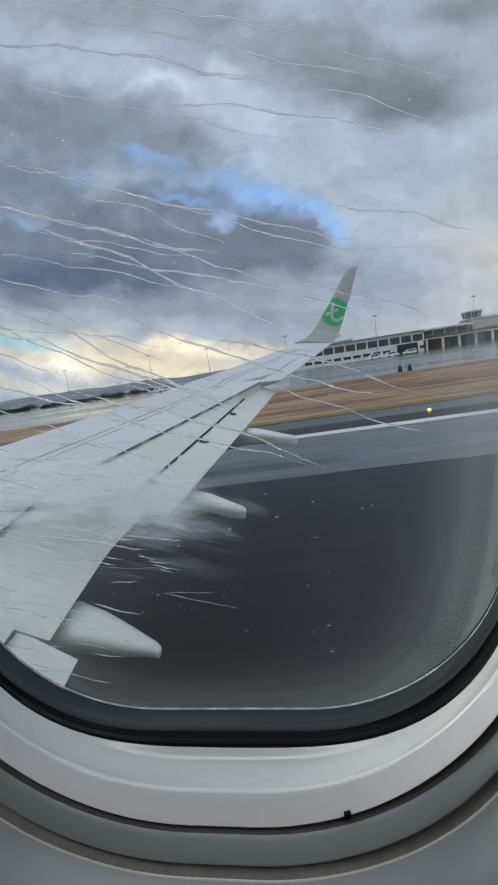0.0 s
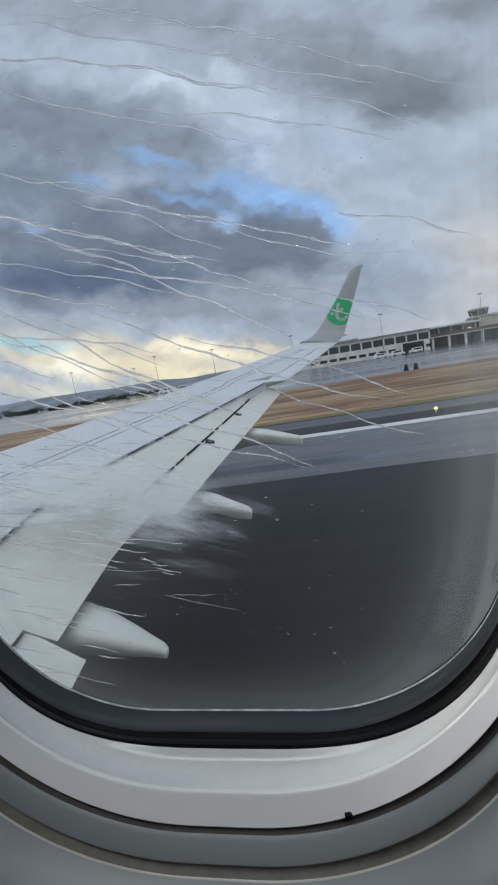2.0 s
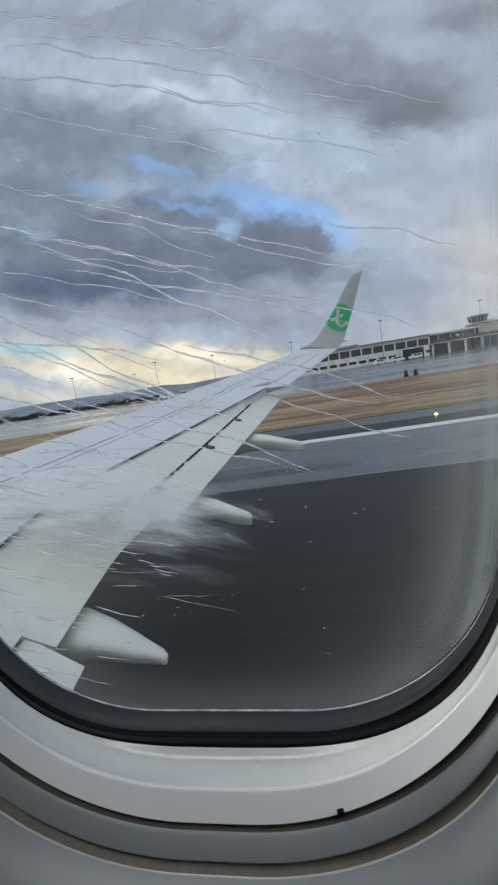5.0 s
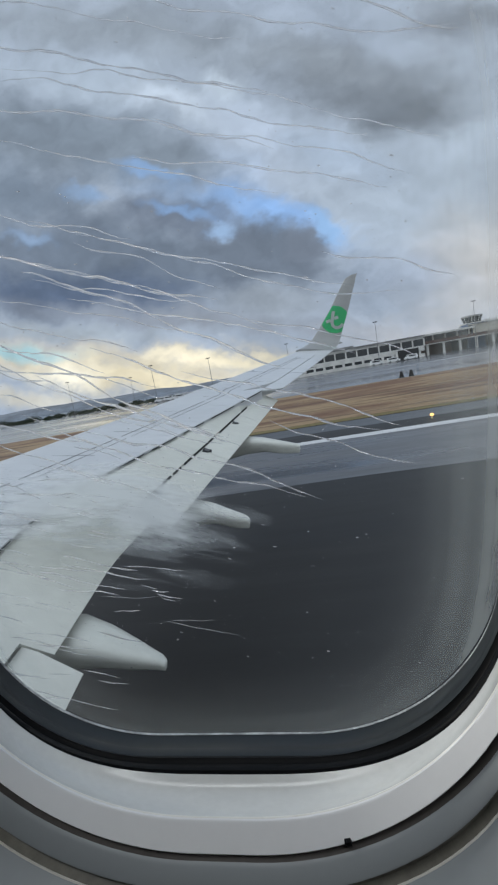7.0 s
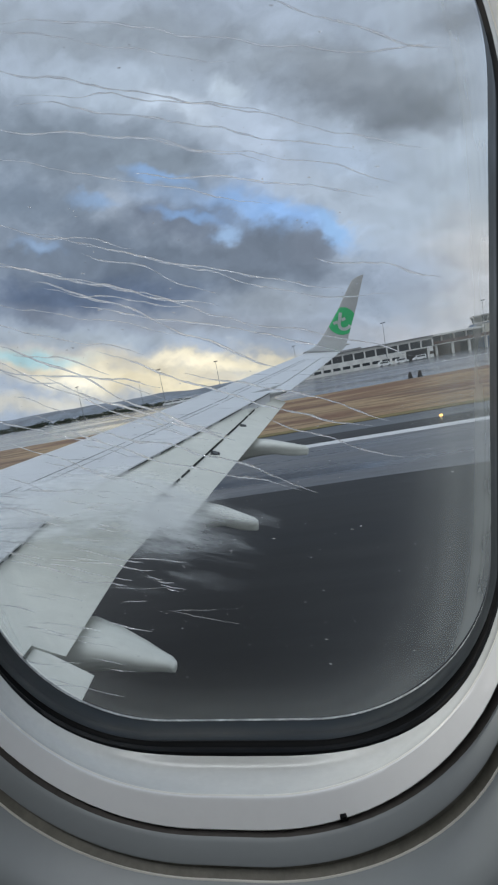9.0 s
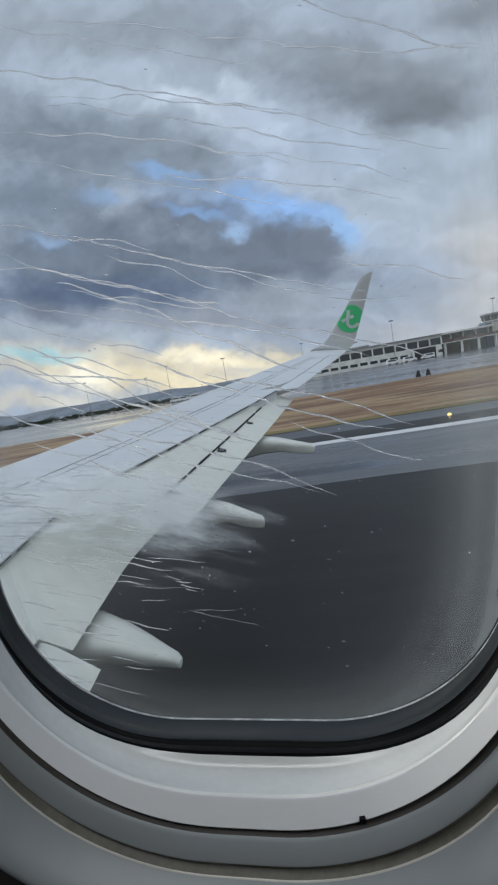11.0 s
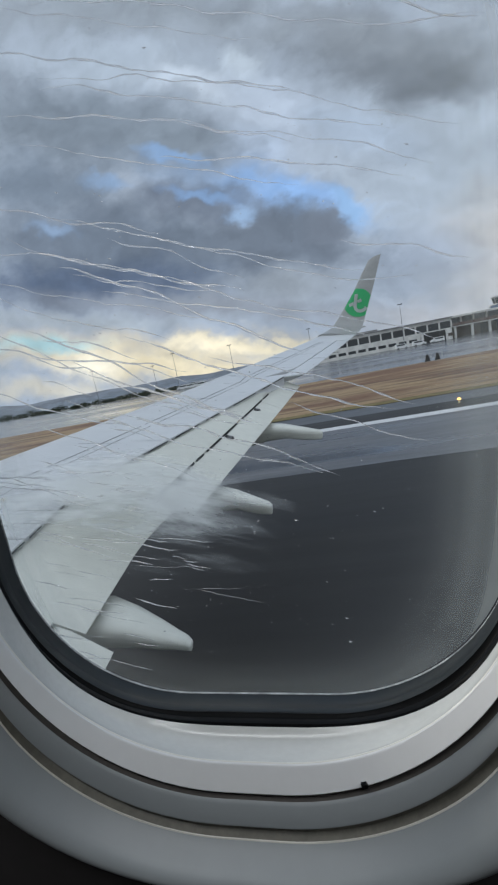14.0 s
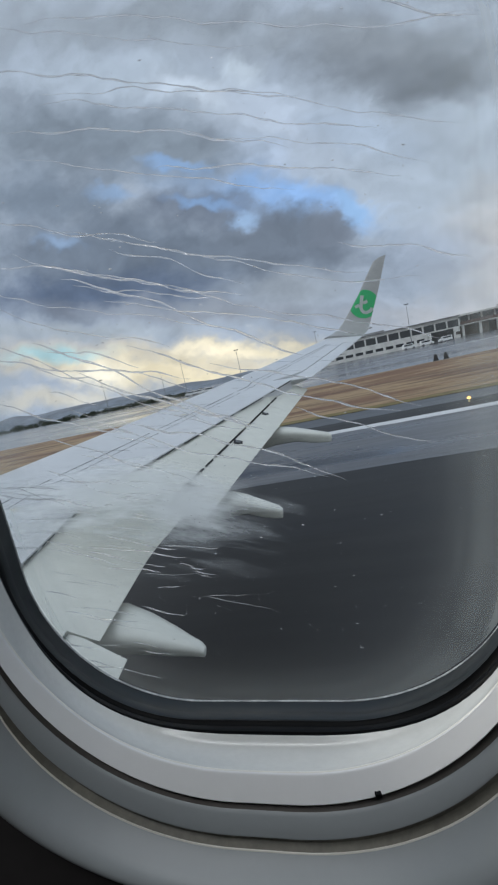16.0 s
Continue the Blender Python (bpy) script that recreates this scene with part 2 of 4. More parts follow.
M_PANEEDGE = material("pane_edge", (0.6, 0.62, 0.62), 0.25, spots=0.3, size=0.012)
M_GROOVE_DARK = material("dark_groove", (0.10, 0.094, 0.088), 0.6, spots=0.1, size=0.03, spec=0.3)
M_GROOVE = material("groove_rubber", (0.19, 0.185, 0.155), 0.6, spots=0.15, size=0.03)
# near black: the shade round the window is put into this colour
M_WALL = material("cabin_shade_dark", (0.05, 0.046, 0.047), 0.7, spots=0.1, size=0.1)
M_CABIN = material("cabin_lining", (0.30, 0.30, 0.31), 0.6, spots=0.05, size=0.3)
def grass_material():
    """Dry tan grass with red-brown hollows, long mown streaks and fine tufts."""
    mat = bpy.data.materials.new("dry_grass")
    mat.use_nodes = True
    n = Nodes(mat.node_tree)
    co = n.add("ShaderNodeTexCoord").outputs["Object"]
    hollows = n.noise(n.scaled(co, (0.045, 0.14, 1)), 1.0, 5, 0.62).outputs["Fac"]
    mown = n.noise(n.scaled(co, (0.03, 0.55, 1)), 1.0, 4, 0.6).outputs["Fac"]
    tufts = n.noise(n.scaled(co, (0.6, 1.2, 1)), 2.2, 5, 0.65).outputs["Fac"]
    c = n.mix(n.ramp(hollows, 0.44, 0.58), (0.285, 0.198, 0.112, 1), (0.155, 0.084, 0.050, 1))
    c = n.mix(n.ramp(mown, 0.52, 0.63, 0.0, 0.8), c, (0.085, 0.052, 0.032, 1))
    g = n.ramp(tufts, 0.25, 0.75, 0.78, 1.2)
    c = n.mix(1.0, c, n.combine(g, g, g), "MULTIPLY")
    b, bn, out = n.add("ShaderNodeBsdfPrincipled"), n.add("ShaderNodeBump"), n.add("ShaderNodeOutputMaterial")
    bn.inputs["Strength"].default_value, bn.inputs["Distance"].default_value = 1.0, 0.07
    b.inputs["Roughness"].default_value = 0.92
    n.link(tufts, bn.inputs["Height"])
    n.link(bn.outputs[0], b.inputs["Normal"])
    n.link(c, b.inputs["Base Color"])
    n.link(b.outputs[0], out.inputs[0])
    return mat


def haze_material():
    """Haze near the rim of the pane: fine scratches, with the pane's reflected glow put in as whitening."""
    mat = bpy.data.materials.new("pane_haze_glow")
    mat.use_nodes = True
    n = Nodes(mat.node_tree)
    co = n.add("ShaderNodeTexCoord").outputs["Object"]
    d = n.scaled(n.vec("SUBTRACT", co, (-0.0447, 0, 1.424)), (1 / 0.13, 0, 1 / 0.205))
    s = n.add("ShaderNodeSeparateXYZ")
    n.link(d, s.inputs[0])
    r4 = n.math("ADD", n.math("POWER", n.math("ABSOLUTE", s.outputs[0]), 3.4), n.math("POWER", n.math("ABSOLUTE", s.outputs[2]), 3.4))
    streaks = n.noise(n.scaled(co, (1, 1, 1)), 22.0, 2, 0.5).outputs["Fac"]
    arcs = n.noise(n.combine(n.math("MULTIPLY", r4, 1.0), 0.0, n.math("MULTIPLY", streaks, 0.25)), 7.0, 3, 0.6).outputs["Fac"]
    alpha = n.math("MULTIPLY", n.ramp(r4, 0.20, 1.0), n.ramp(streaks, 0.2, 0.8, HAZE * 0.7, HAZE))
    alpha = n.math("MULTIPLY", alpha, n.ramp(arcs, 0.35, 0.62, 0.72, 1.15))
    tr, tl, mx, out = n.add("ShaderNodeBsdfTransparent"), n.add("ShaderNodeBsdfTranslucent"), n.add("ShaderNodeMixShader"), n.add("ShaderNodeOutputMaterial")
    tl.inputs[0].default_value = (0.9, 0.93, 0.86, 1)
    n.link(alpha, mx.inputs[0])
    n.link(tr.outputs[0], mx.inputs[1])
    n.link(tl.outputs[0], mx.inputs[2])
    n.link(mx.outputs[0], out.inputs[0])
    return mat


HAZE = 0.31
M_HAZE = haze_material()
M_WATER = glass("rain_water", 1.33)
M_ASPHALT = material("runway_asphalt", (0.030, 0.0308, 0.0315), 0.58, spots=0.16, size=5.0, stretch=(0.12, 1, 1), bump=0.002, bump_size=0.2, colour2=(0.0155, 0.0158, 0.0162), rough_var=0.12, spec=0.30)
# wet asphalt; the base colour is lifted to carry the sky's reflection
M_WET_SHEEN = material("wet_asphalt_sheen", (0.125, 0.13, 0.14), 0.24, spots=0.25, size=2.0, stretch=(0.07, 1, 1), colour2=(0.02, 0.022, 0.026), rough_var=0.4, bump=0.003, bump_size=0.3)
M_SHOULDER = material("shoulder_asphalt", (0.07, 0.075, 0.08), 0.4, spots=0.2, size=2.5, stretch=(0.07, 1, 1), colour2=(0.035, 0.037, 0.042))
M_APRON = material("apron_concrete", (0.17, 0.18, 0.195), 0.2, spots=0.2, size=14.0, stretch=(0.15, 1, 1), colour2=(0.08, 0.085, 0.095), rough_var=0.12)
M_PAINT = material("runway_paint", (0.62, 0.63, 0.64), 0.5, spots=0.12, size=0.8, stretch=(0.2, 1, 1))
M_GRASS = grass_material()
M_VERGE = material("green_verge", (0.12, 0.105, 0.035), 0.9, spots=0.3, size=1.5, stretch=(0.15, 1, 1), colour2=(0.17, 0.13, 0.05))
M_EARTH = material("coast_earth", (0.09, 0.07, 0.055), 0.95, spots=0.25, size=12.0)
M_SEA = material("sea_water", (0.07, 0.11, 0.18), 0.28, spots=0.12, size=60.0, stretch=(0.3, 1, 1), bump=0.3, bump_size=6.0)
M_HILL = material("far_headland", (0.20, 0.23, 0.27), 0.95, spots=0.2, size=150.0)
M_CONC = material("pale_concrete", (0.70, 0.69, 0.66), 0.75, spots=0.12, size=3.0, bump=0.01)
M_BEIGE = material("beige_plaster", (0.50, 0.475, 0.41), 0.8, spots=0.10, size=3.0)
M_ROOF = material("grey_roofing", (0.28, 0.28, 0.28), 0.7, spots=0.15, size=4.0)
M_BROWN = material("brown_soffit", (0.10, 0.055, 0.045), 0.7, spots=0.15, size=2.0)
M_DUSK = material("brown_plaster", (0.16, 0.125, 0.11), 0.8, spots=0.15, size=2.0)
# near black: paints the shade inside openings and under the canopy
M_INNER_SHADE = material("interior_shade", (0.018, 0.019, 0.021), 0.6, size=2.0)
M_WIN = material("dark_glazing", (0.025, 0.03, 0.035), 0.12, spots=0.1, size=2.0)
M_BLUE = material("blue_cladding", (0.045, 0.10, 0.21), 0.45, spots=0.1, size=1.0)
M_POLE = material("galvanised_pole", (0.22, 0.23, 0.24), 0.5, 0.5, size=0.6)
M_LEAF = material("dark_foliage", (0.035, 0.05, 0.025), 0.85, spots=0.3, size=1.0)
M_BARK = material("bark", (0.10, 0.075, 0.05), 0.9, spots=0.25, size=0.4)
M_VAN = material("van_paint", (0.70, 0.71, 0.71), 0.35, size=1.0, spots=0.04)
M_YELLOW = material("bus_paint", (0.62, 0.56, 0.34), 0.4, size=1.0, spots=0.06)
M_TYRE = material("tyre_rubber", (0.015, 0.015, 0.016), 0.8, size=0.2)
M_RED = material("red_livery", (0.45, 0.03, 0.03), 0.4, size=1.0, spots=0.05)
M_AMBER = glow("amber_lamp", (1.0, 0.60, 0.2), 2.2)


# ---- mesh helpers ----
def mesh_of(name, bm, mat, smooth=None):
    bmesh.ops.recalc_face_normals(bm, faces=bm.faces[:])
    me = bpy.data.meshes.new(name)
    bm.to_mesh(me)
    bm.free()
    me.materials.append(mat)
    if smooth is not None:
        me.shade_smooth()
        me.set_sharp_from_angle(angle=radians(smooth))
    return me


def part(name, bm, mat, parent, label="", smooth=None):
    ob = new(name, mesh_of(name, bm, mat, smooth))
    ob.parent = parent
    if label:
        tagged(ob, label)
    return ob


def empty(name, m=Matrix(), **tags):
    ob = new(name)
    ob.empty_display_size = 0.2
    ob.matrix_world = m
    return tagged(ob, **tags)


def single(name, bm, mat, m=Matrix(), smooth=None, **tags):
    ob = new(name, mesh_of(name, bm, mat, smooth))
    ob.matrix_world = m
    return tagged(ob, **tags)


def loft(rings, closed=True, cap=True):
    """Skin through rings of points of equal count."""
    bm = bmesh.new()
    vs = [[bm.verts.new(p) for p in r] for r in rings]
    k = len(rings[0])
    for a, b in zip(vs, vs[1:]):
        for i in range(k if closed else k - 1):
            j = (i + 1) % k
            bm.faces.new((a[i], a[j], b[j], b[i]))
    if cap and closed:
        bm.faces.new(vs[0])
        bm.faces.new(vs[-1][::-1])
    return bm


def box(x0, x1, y0, y1, z0, z1, bevel=0.0, bm=None):
    bm = bm or bmesh.new()
    got = bmesh.ops.create_cube(bm, size=1.0, matrix=Matrix.Translation(((x0 + x1) / 2, (y0 + y1) / 2, (z0 + z1) / 2)) @ Matrix.Diagonal((abs(x1 - x0), abs(y1 - y0), abs(z1 - z0), 1)))
    if bevel:
        es = {e for v in got["verts"] for e in v.link_edges}
        bmesh.ops.bevel(bm, geom=list(es), offset=bevel, segments=2, affect="EDGES", profile=0.6)
    return bm


def tube(points, radius, sides=10):
    """A rod along points; radius one number or one a point."""
    rings = []
    pts = [Vector(p) for p in points]
    for i, p in enumerate(pts):
        d = (pts[min(i + 1, len(pts) - 1)] - pts[max(i - 1, 0)]).normalized()
        a = d.orthogonal().normalized() if i == 0 else (a - d * a.dot(d)).normalized()
        b = d.cross(a)
        r = radius[i] if isinstance(radius, (list, tuple)) else radius
        rings.append([p + (a * math.cos(2 * math.pi * k / sides) + b * math.sin(2 * math.pi * k / sides)) * r for k in range(sides)])
    return loft(rings)


def slab(corners_top, thick):
    """A plate under four (or more) top corners."""
    top = [Vector(c) for c in corners_top]
    return loft([top, [c - Vector((0, 0, thick)) for c in top]])


# ---- cabin window ----
LEAN = radians(3.11)
W_BASE = Vector((0, 1.45, 1.42))
W_N = Vector((0, math.cos(LEAN), math.sin(LEAN)))
W_V = Vector((0, -math.sin(LEAN), math.cos(LEAN)))
W_CX, W_CZ = -0.0440, -0.0044


def wpt(x, e, z):
    """A point of the window panel: x aft and z up from its centre, e metres outboard."""
    return W_BASE + Vector((x + W_CX, 0, 0)) + W_N * e + W_V * (z + W_CZ)


def ring(e, a, b, r, up=0.0, n=24, rz=None, p=2.0, x0=0.0):
    """A rounded rectangle, in centimetres; up: how much taller its top is; rz: corner height where it differs;
    p: squareness of the corners; x0: how far aft it sits."""
    pts, rz = [], rz or r
    for sx, sz, flip in ((1, 1, 0), (-1, 1, 1), (-1, -1, 0), (1, -1, 1)):
        for i in range(n):
            t = radians(90 * (n - 1 - i if flip else i) / (n - 1))
            x = x0 + sx * (a - r + r * max(math.cos(t), 0) ** (2 / p))
            z = sz * (b - rz + rz * max(math.sin(t), 0) ** (2 / p)) + (up if sz > 0 else 0)
            pts.append(wpt(x / 100, e / 100, z / 100))
    return pts


def rings(*rows):
    """Rows of e, half width, half height, corner width, corner height, up, squareness, shift aft."""
    return [ring(e, a, b, r, up, rz=rz, p=p, x0=x0) for e, a, b, r, rz, up, p, x0 in rows]


# the outer trim rolls over into the wall, whose shade is painted dark
TRIM_EDGE = (10.45, 12.95, 20.85, 11.4, 9.1, 0, 2, 0.1)


def build_window():
    win = empty("window_1", AIR, label="rain-streaked oval aircraft cabin window with pale plastic surround", category="window", kind="structure")
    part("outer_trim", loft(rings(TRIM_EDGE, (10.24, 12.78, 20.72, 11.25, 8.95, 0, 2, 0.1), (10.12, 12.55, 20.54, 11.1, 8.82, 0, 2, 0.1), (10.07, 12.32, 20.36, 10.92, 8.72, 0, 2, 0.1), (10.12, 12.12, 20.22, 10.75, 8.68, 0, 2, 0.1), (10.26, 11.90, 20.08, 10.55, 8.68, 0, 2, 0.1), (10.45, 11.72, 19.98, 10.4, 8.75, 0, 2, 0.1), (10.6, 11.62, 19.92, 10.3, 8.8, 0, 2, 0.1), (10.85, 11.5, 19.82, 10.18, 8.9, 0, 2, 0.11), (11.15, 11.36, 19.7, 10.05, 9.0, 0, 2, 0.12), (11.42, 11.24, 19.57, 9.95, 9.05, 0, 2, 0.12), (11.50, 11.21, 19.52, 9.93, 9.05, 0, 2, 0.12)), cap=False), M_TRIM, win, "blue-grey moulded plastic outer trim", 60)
    part("groove_lip", loft(rings((11.50, 11.21, 19.52, 9.93, 9.05, 0, 2, 0.12), (11.505, 11.195, 19.49, 9.93, 9.05, 0, 2, 0.12), (11.54, 11.185, 19.47, 9.93, 9.05, 0, 2, 0.12), (11.58, 11.2, 19.49, 9.93, 9.05, 0, 2, 0.12)), cap=False), M_BEAD_HIGHLIGHT, win, "thin lip of the outer groove with its highlight painted pale", 60)
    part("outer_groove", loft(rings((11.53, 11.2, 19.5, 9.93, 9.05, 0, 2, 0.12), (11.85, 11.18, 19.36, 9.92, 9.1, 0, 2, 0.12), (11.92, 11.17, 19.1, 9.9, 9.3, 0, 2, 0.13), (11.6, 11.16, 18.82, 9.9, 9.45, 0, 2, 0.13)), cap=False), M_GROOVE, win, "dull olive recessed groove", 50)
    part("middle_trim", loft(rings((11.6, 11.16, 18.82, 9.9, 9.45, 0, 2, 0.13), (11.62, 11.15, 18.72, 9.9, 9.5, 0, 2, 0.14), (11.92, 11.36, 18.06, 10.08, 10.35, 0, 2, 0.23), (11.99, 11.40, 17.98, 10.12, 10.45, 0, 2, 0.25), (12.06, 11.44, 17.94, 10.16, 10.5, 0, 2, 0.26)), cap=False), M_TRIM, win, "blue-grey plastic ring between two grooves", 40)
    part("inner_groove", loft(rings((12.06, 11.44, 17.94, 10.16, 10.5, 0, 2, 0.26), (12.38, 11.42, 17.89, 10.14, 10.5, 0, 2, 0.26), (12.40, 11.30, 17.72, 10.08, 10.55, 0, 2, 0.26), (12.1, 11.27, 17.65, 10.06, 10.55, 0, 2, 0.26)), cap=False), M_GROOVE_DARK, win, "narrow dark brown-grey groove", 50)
    part("reveal", loft(rings((12.1, 11.27, 17.63, 10.06, 10.55, 0, 2, 0.26), (12.08, 11.26, 17.57, 10.05, 10.55, 0, 2, 0.26), (12.34, 11.30, 17.26, 10.1, 10.7, 0, 2.02, 0.27), (12.68, 11.40, 16.86, 10.2, 10.9, 0, 2.05, 0.28), (12.74, 11.415, 16.80, 10.25, 11.0, 0, 2.06, 0.28), (12.78, 11.43, 16.775, 10.27, 11.05, 0, 2.08, 0.28), (12.83, 11.44, 16.775, 10.3, 11.1, 0, 2.1, 0.28)), cap=False), M_REVEAL, win, "white plastic reveal round the window", 50)
    part("ridge_bead", loft(rings((12.80, 11.435, 16.780, 10.29, 11.08, 0, 2.09, 0.28), (12.83, 11.428, 16.755, 10.29, 11.09, 0, 2.1, 0.28), (12.87, 11.435, 16.760, 10.3, 11.12, 0, 2.1, 0.28), (12.90, 11.455, 16.80, 10.35, 11.2, 0, 2.12, 0.28)), cap=False), M_BEAD_HIGHLIGHT, win, "thin raised bead along the sill with its highlight painted pale", 60)
    part("sill", loft(rings((12.89, 11.45, 16.8, 10.35, 11.2, 0, 2.12, 0.28), (13.05, 11.49, 16.875, 10.5, 11.5, 0, 2.22, 0.29), (13.3, 11.604, 16.95, 10.7, 12, 0, 2.4, 0.303), (13.6, 11.746, 17, 10.95, 12.7, 0, 2.55, 0.318), (13.85, 11.87, 17, 11.2, 13.4, 0.03, 2.7, 0.331), (14.05, 11.968, 16.97, 11.4, 14, 0.06, 2.82, 0.344), (14.2, 12.039, 16.9, 11.54, 14.4, 0.08, 2.9, 0.346), (14.33, 12.097, 16.81, 11.66, 14.8, 0.1, 2.97, 0.358), (14.43, 12.15, 16.73, 11.76, 15.1, 0.1, 3.03, 0.359), (14.5, 12.19, 16.68, 11.84, 15.3, 0.1, 3.08, 0.36), (14.55, 12.26, 16.72, 11.9, 15.4, 0.1, 3.1, 0.36), (14.6, 12.4, 17, 12, 15.5, 0.1, 3.1, 0.36)), cap=False), M_SILL, win, "dished white plastic sill under the pane", 50)
    part("inner_seal", loft(rings((14.6, 12.4, 17, 12, 15.5, 0.1, 3.1, 0.36), (14.75, 12.357, 16.74, 11, 13.6, 0.2, 2.8, 0.296), (15.05, 12.391, 16.77, 9.8, 11.3, 0.3, 2.4, 0.187), (15.15, 12.463, 17, 9.5, 10.8, 0.4, 2.3, 0.124), (15.3, 12.45, 17, 9.2, 10.2, 0.45, 2.2, 0.08), (15.45, 12.42, 16.86, 9, 9.8, 0.5, 2.1, 0.05), (15.8, 12.55, 17.18, 8.6, 9, 0.6, 2, 0)), cap=False), M_SEAL, win, "black double rubber seal", 60)
    part("spacer", loft(rings((15.8, 12.55, 17.18, 8.6, 9.0, 0.6, 2, 0), (16.3, 12.68, 17.29, 8.7, 8.9, 0.9, 2, 0), (16.4, 12.76, 17.39, 8.8, 8.9, 0.95, 2, 0), (17.2, 12.9, 17.52, 9.0, 8.85, 1.25, 2, 0), (17.3, 13.0, 17.7, 9.1, 8.85, 1.3, 2, 0)), cap=False), M_SPACER, win, "dark blue-grey frame between the panes", 40)
    part("pane_edge", loft(rings((17.31, 13.00, 17.60, 9.1, 8.8, 1.3, 2, 0), (17.29, 12.99, 17.588, 9.09, 8.79, 1.3, 2, 0), (17.30, 12.978, 17.572, 9.08, 8.78, 1.3, 2, 0), (17.4, 12.98, 17.575, 9.08, 8.78, 1.3, 2, 0)), cap=False), M_PANEEDGE, win, "bright worn rim of the outer pane")
    haze = loft([ring(17.45, 13.0 - k * 0.9, 17.6 - k * 0.9, max(9.1 - k * 0.45, 3), 1.3) for k in np.linspace(0, 6.0, 13)], cap=False)
    rim = part("pane_haze", haze, M_HAZE, win, "faint haze round the edge of the clear pane, with reflected glow put in", 60)
    rim.visible_shadow = False
    # small dark clip caught in the thin groove
    clip = box(-0.0022, 0.0022, -0.002, 0.0015, -0.0018, 0.0018, 0.0006)
    box(-0.0024, -0.0010, -0.0025, 0.0005, 0.0012, 0.0032, 0.0003, clip)
    box(0.0010, 0.0022, -0.0025, 0.0005, 0.0012, 0.0030, 0.0003, clip)
    ob = part("clip", clip, M_SEAL, win, "small dark broken clip in the groove")
    ob.matrix_basis = Matrix.Translation(W_BASE + Vector((0.0076, 0, 0)) + W_N * 0.1195 + W_V * -0.1704) @ pose(0, 0, 0, 0, -18, 0) @ Matrix.Scale(0.5, 4)


build_window()


def build_cabin():
    shell = loft([*rings(TRIM_EDGE, (10.6, 13.4, 21.3, 11.9, 9.5, 0, 2, 0.1), (10.65, 15, 23, 13, 11.0, 0, 2, 0)), ring(10.6, 24, 36, 16), ring(10.4, 190, 95, 2), ring(20, 190, 95, 2), ring(20, 16.2, 21.2, 9, 1.3), ring(17.6, 13.4, 18.1, 9, 1.3), ring(17.35, 13.1, 17.75, 9, 1.3)], cap=False)
    single("wall_starboard", shell, M_WALL, AIR, 40, label="cabin side wall round the window, shade painted into its dark colour", category="wall", kind="structure")
    single("floor", box(-1.94, 1.85, -1.75, 1.55, 0.30, 0.36), M_WALL, AIR, label="dark carpeted cabin floor", category="floor", kind="structure")
    single("ceiling", box(-1.94, 1.85, -1.75, 1.55, 2.372, 2.43), M_CABIN, AIR, label="pale cabin ceiling panel", category="ceiling", kind="structure")
    single("wall_front", box(-2.0, -1.945, -1.75, 1.55, 0.36, 2.37), M_CABIN, AIR, label="plain pale cabin partition", category="wall", kind="structure")
    single("wall_rear", box(1.855, 1.91, -1.75, 1.55, 0.36, 2.37), M_CABIN, AIR, label="plain pale cabin partition", category="wall", kind="structure")
    single("wall_port", box(-1.94, 1.85, -1.75, -1.70, 0.36, 2.37), M_CABIN, AIR, label="pale cabin side wall with lowered shades", category="wall", kind="structure")
    # unseen fill light added above the window to brighten trim and reveal
    lamp = new("trim_fill_light", bpy.data.lights.new("trim_fill_light", "AREA"))
    lamp.data.shape, lamp.data.size, lamp.data.size_y, lamp.data.energy, lamp.data.color = "RECTANGLE", 1.9, 0.12, TRIM_FILL, (0.95, 0.97, 1.0)
    lamp.matrix_world = AIR @ look((-0.20, 1.12, 2.33), (-0.05, 1.48, 1.2))
    # outer skin of the fuselage below the windows, out of view, added as a white reflector
    skin = [[(x, 1.66 + 0.24 * math.sin(radians(a)), 0.42 - 1.9 * (1 - math.cos(radians(a))) - 0.9 * math.sin(radians(a))) for a in range(0, 66, 8)] for x in (-9, -2.0, 1.9)]
    single("fuselage_skin", loft(skin, closed=False), M_WHITE, AIR, 60, label="unseen white fuselage side added below the windows as a reflector", category="fuselage", kind="structure")


TRIM_FILL = 7.3
build_cabin()


# ---- the wing ----
FLEX = 0.42


def lift(y):
    return FLEX * (max(y - 1.9, 0) / 15.7) ** 2


def lead(y):
    return 0.48 - math.tan(radians(27.9)) * (16.4 - y)


def upper(x, y, dz=0.0):
    """Height of the wing's upper face."""
    return math.tan(radians(7)) * (y - 1.9) - 0.08 * max(x - lead(y), 0) + lift(y) + dz


def rear(y):
    """Rear edge of the fixed upper skin."""
    if y < 5.7:
        return -2.8 + 0.02 * (y - 4)
    if y < 10.75:
        return -2.766 + 0.413 * (y - 5.7)
    return 0.72 + 0.335 * (y - 13.7)


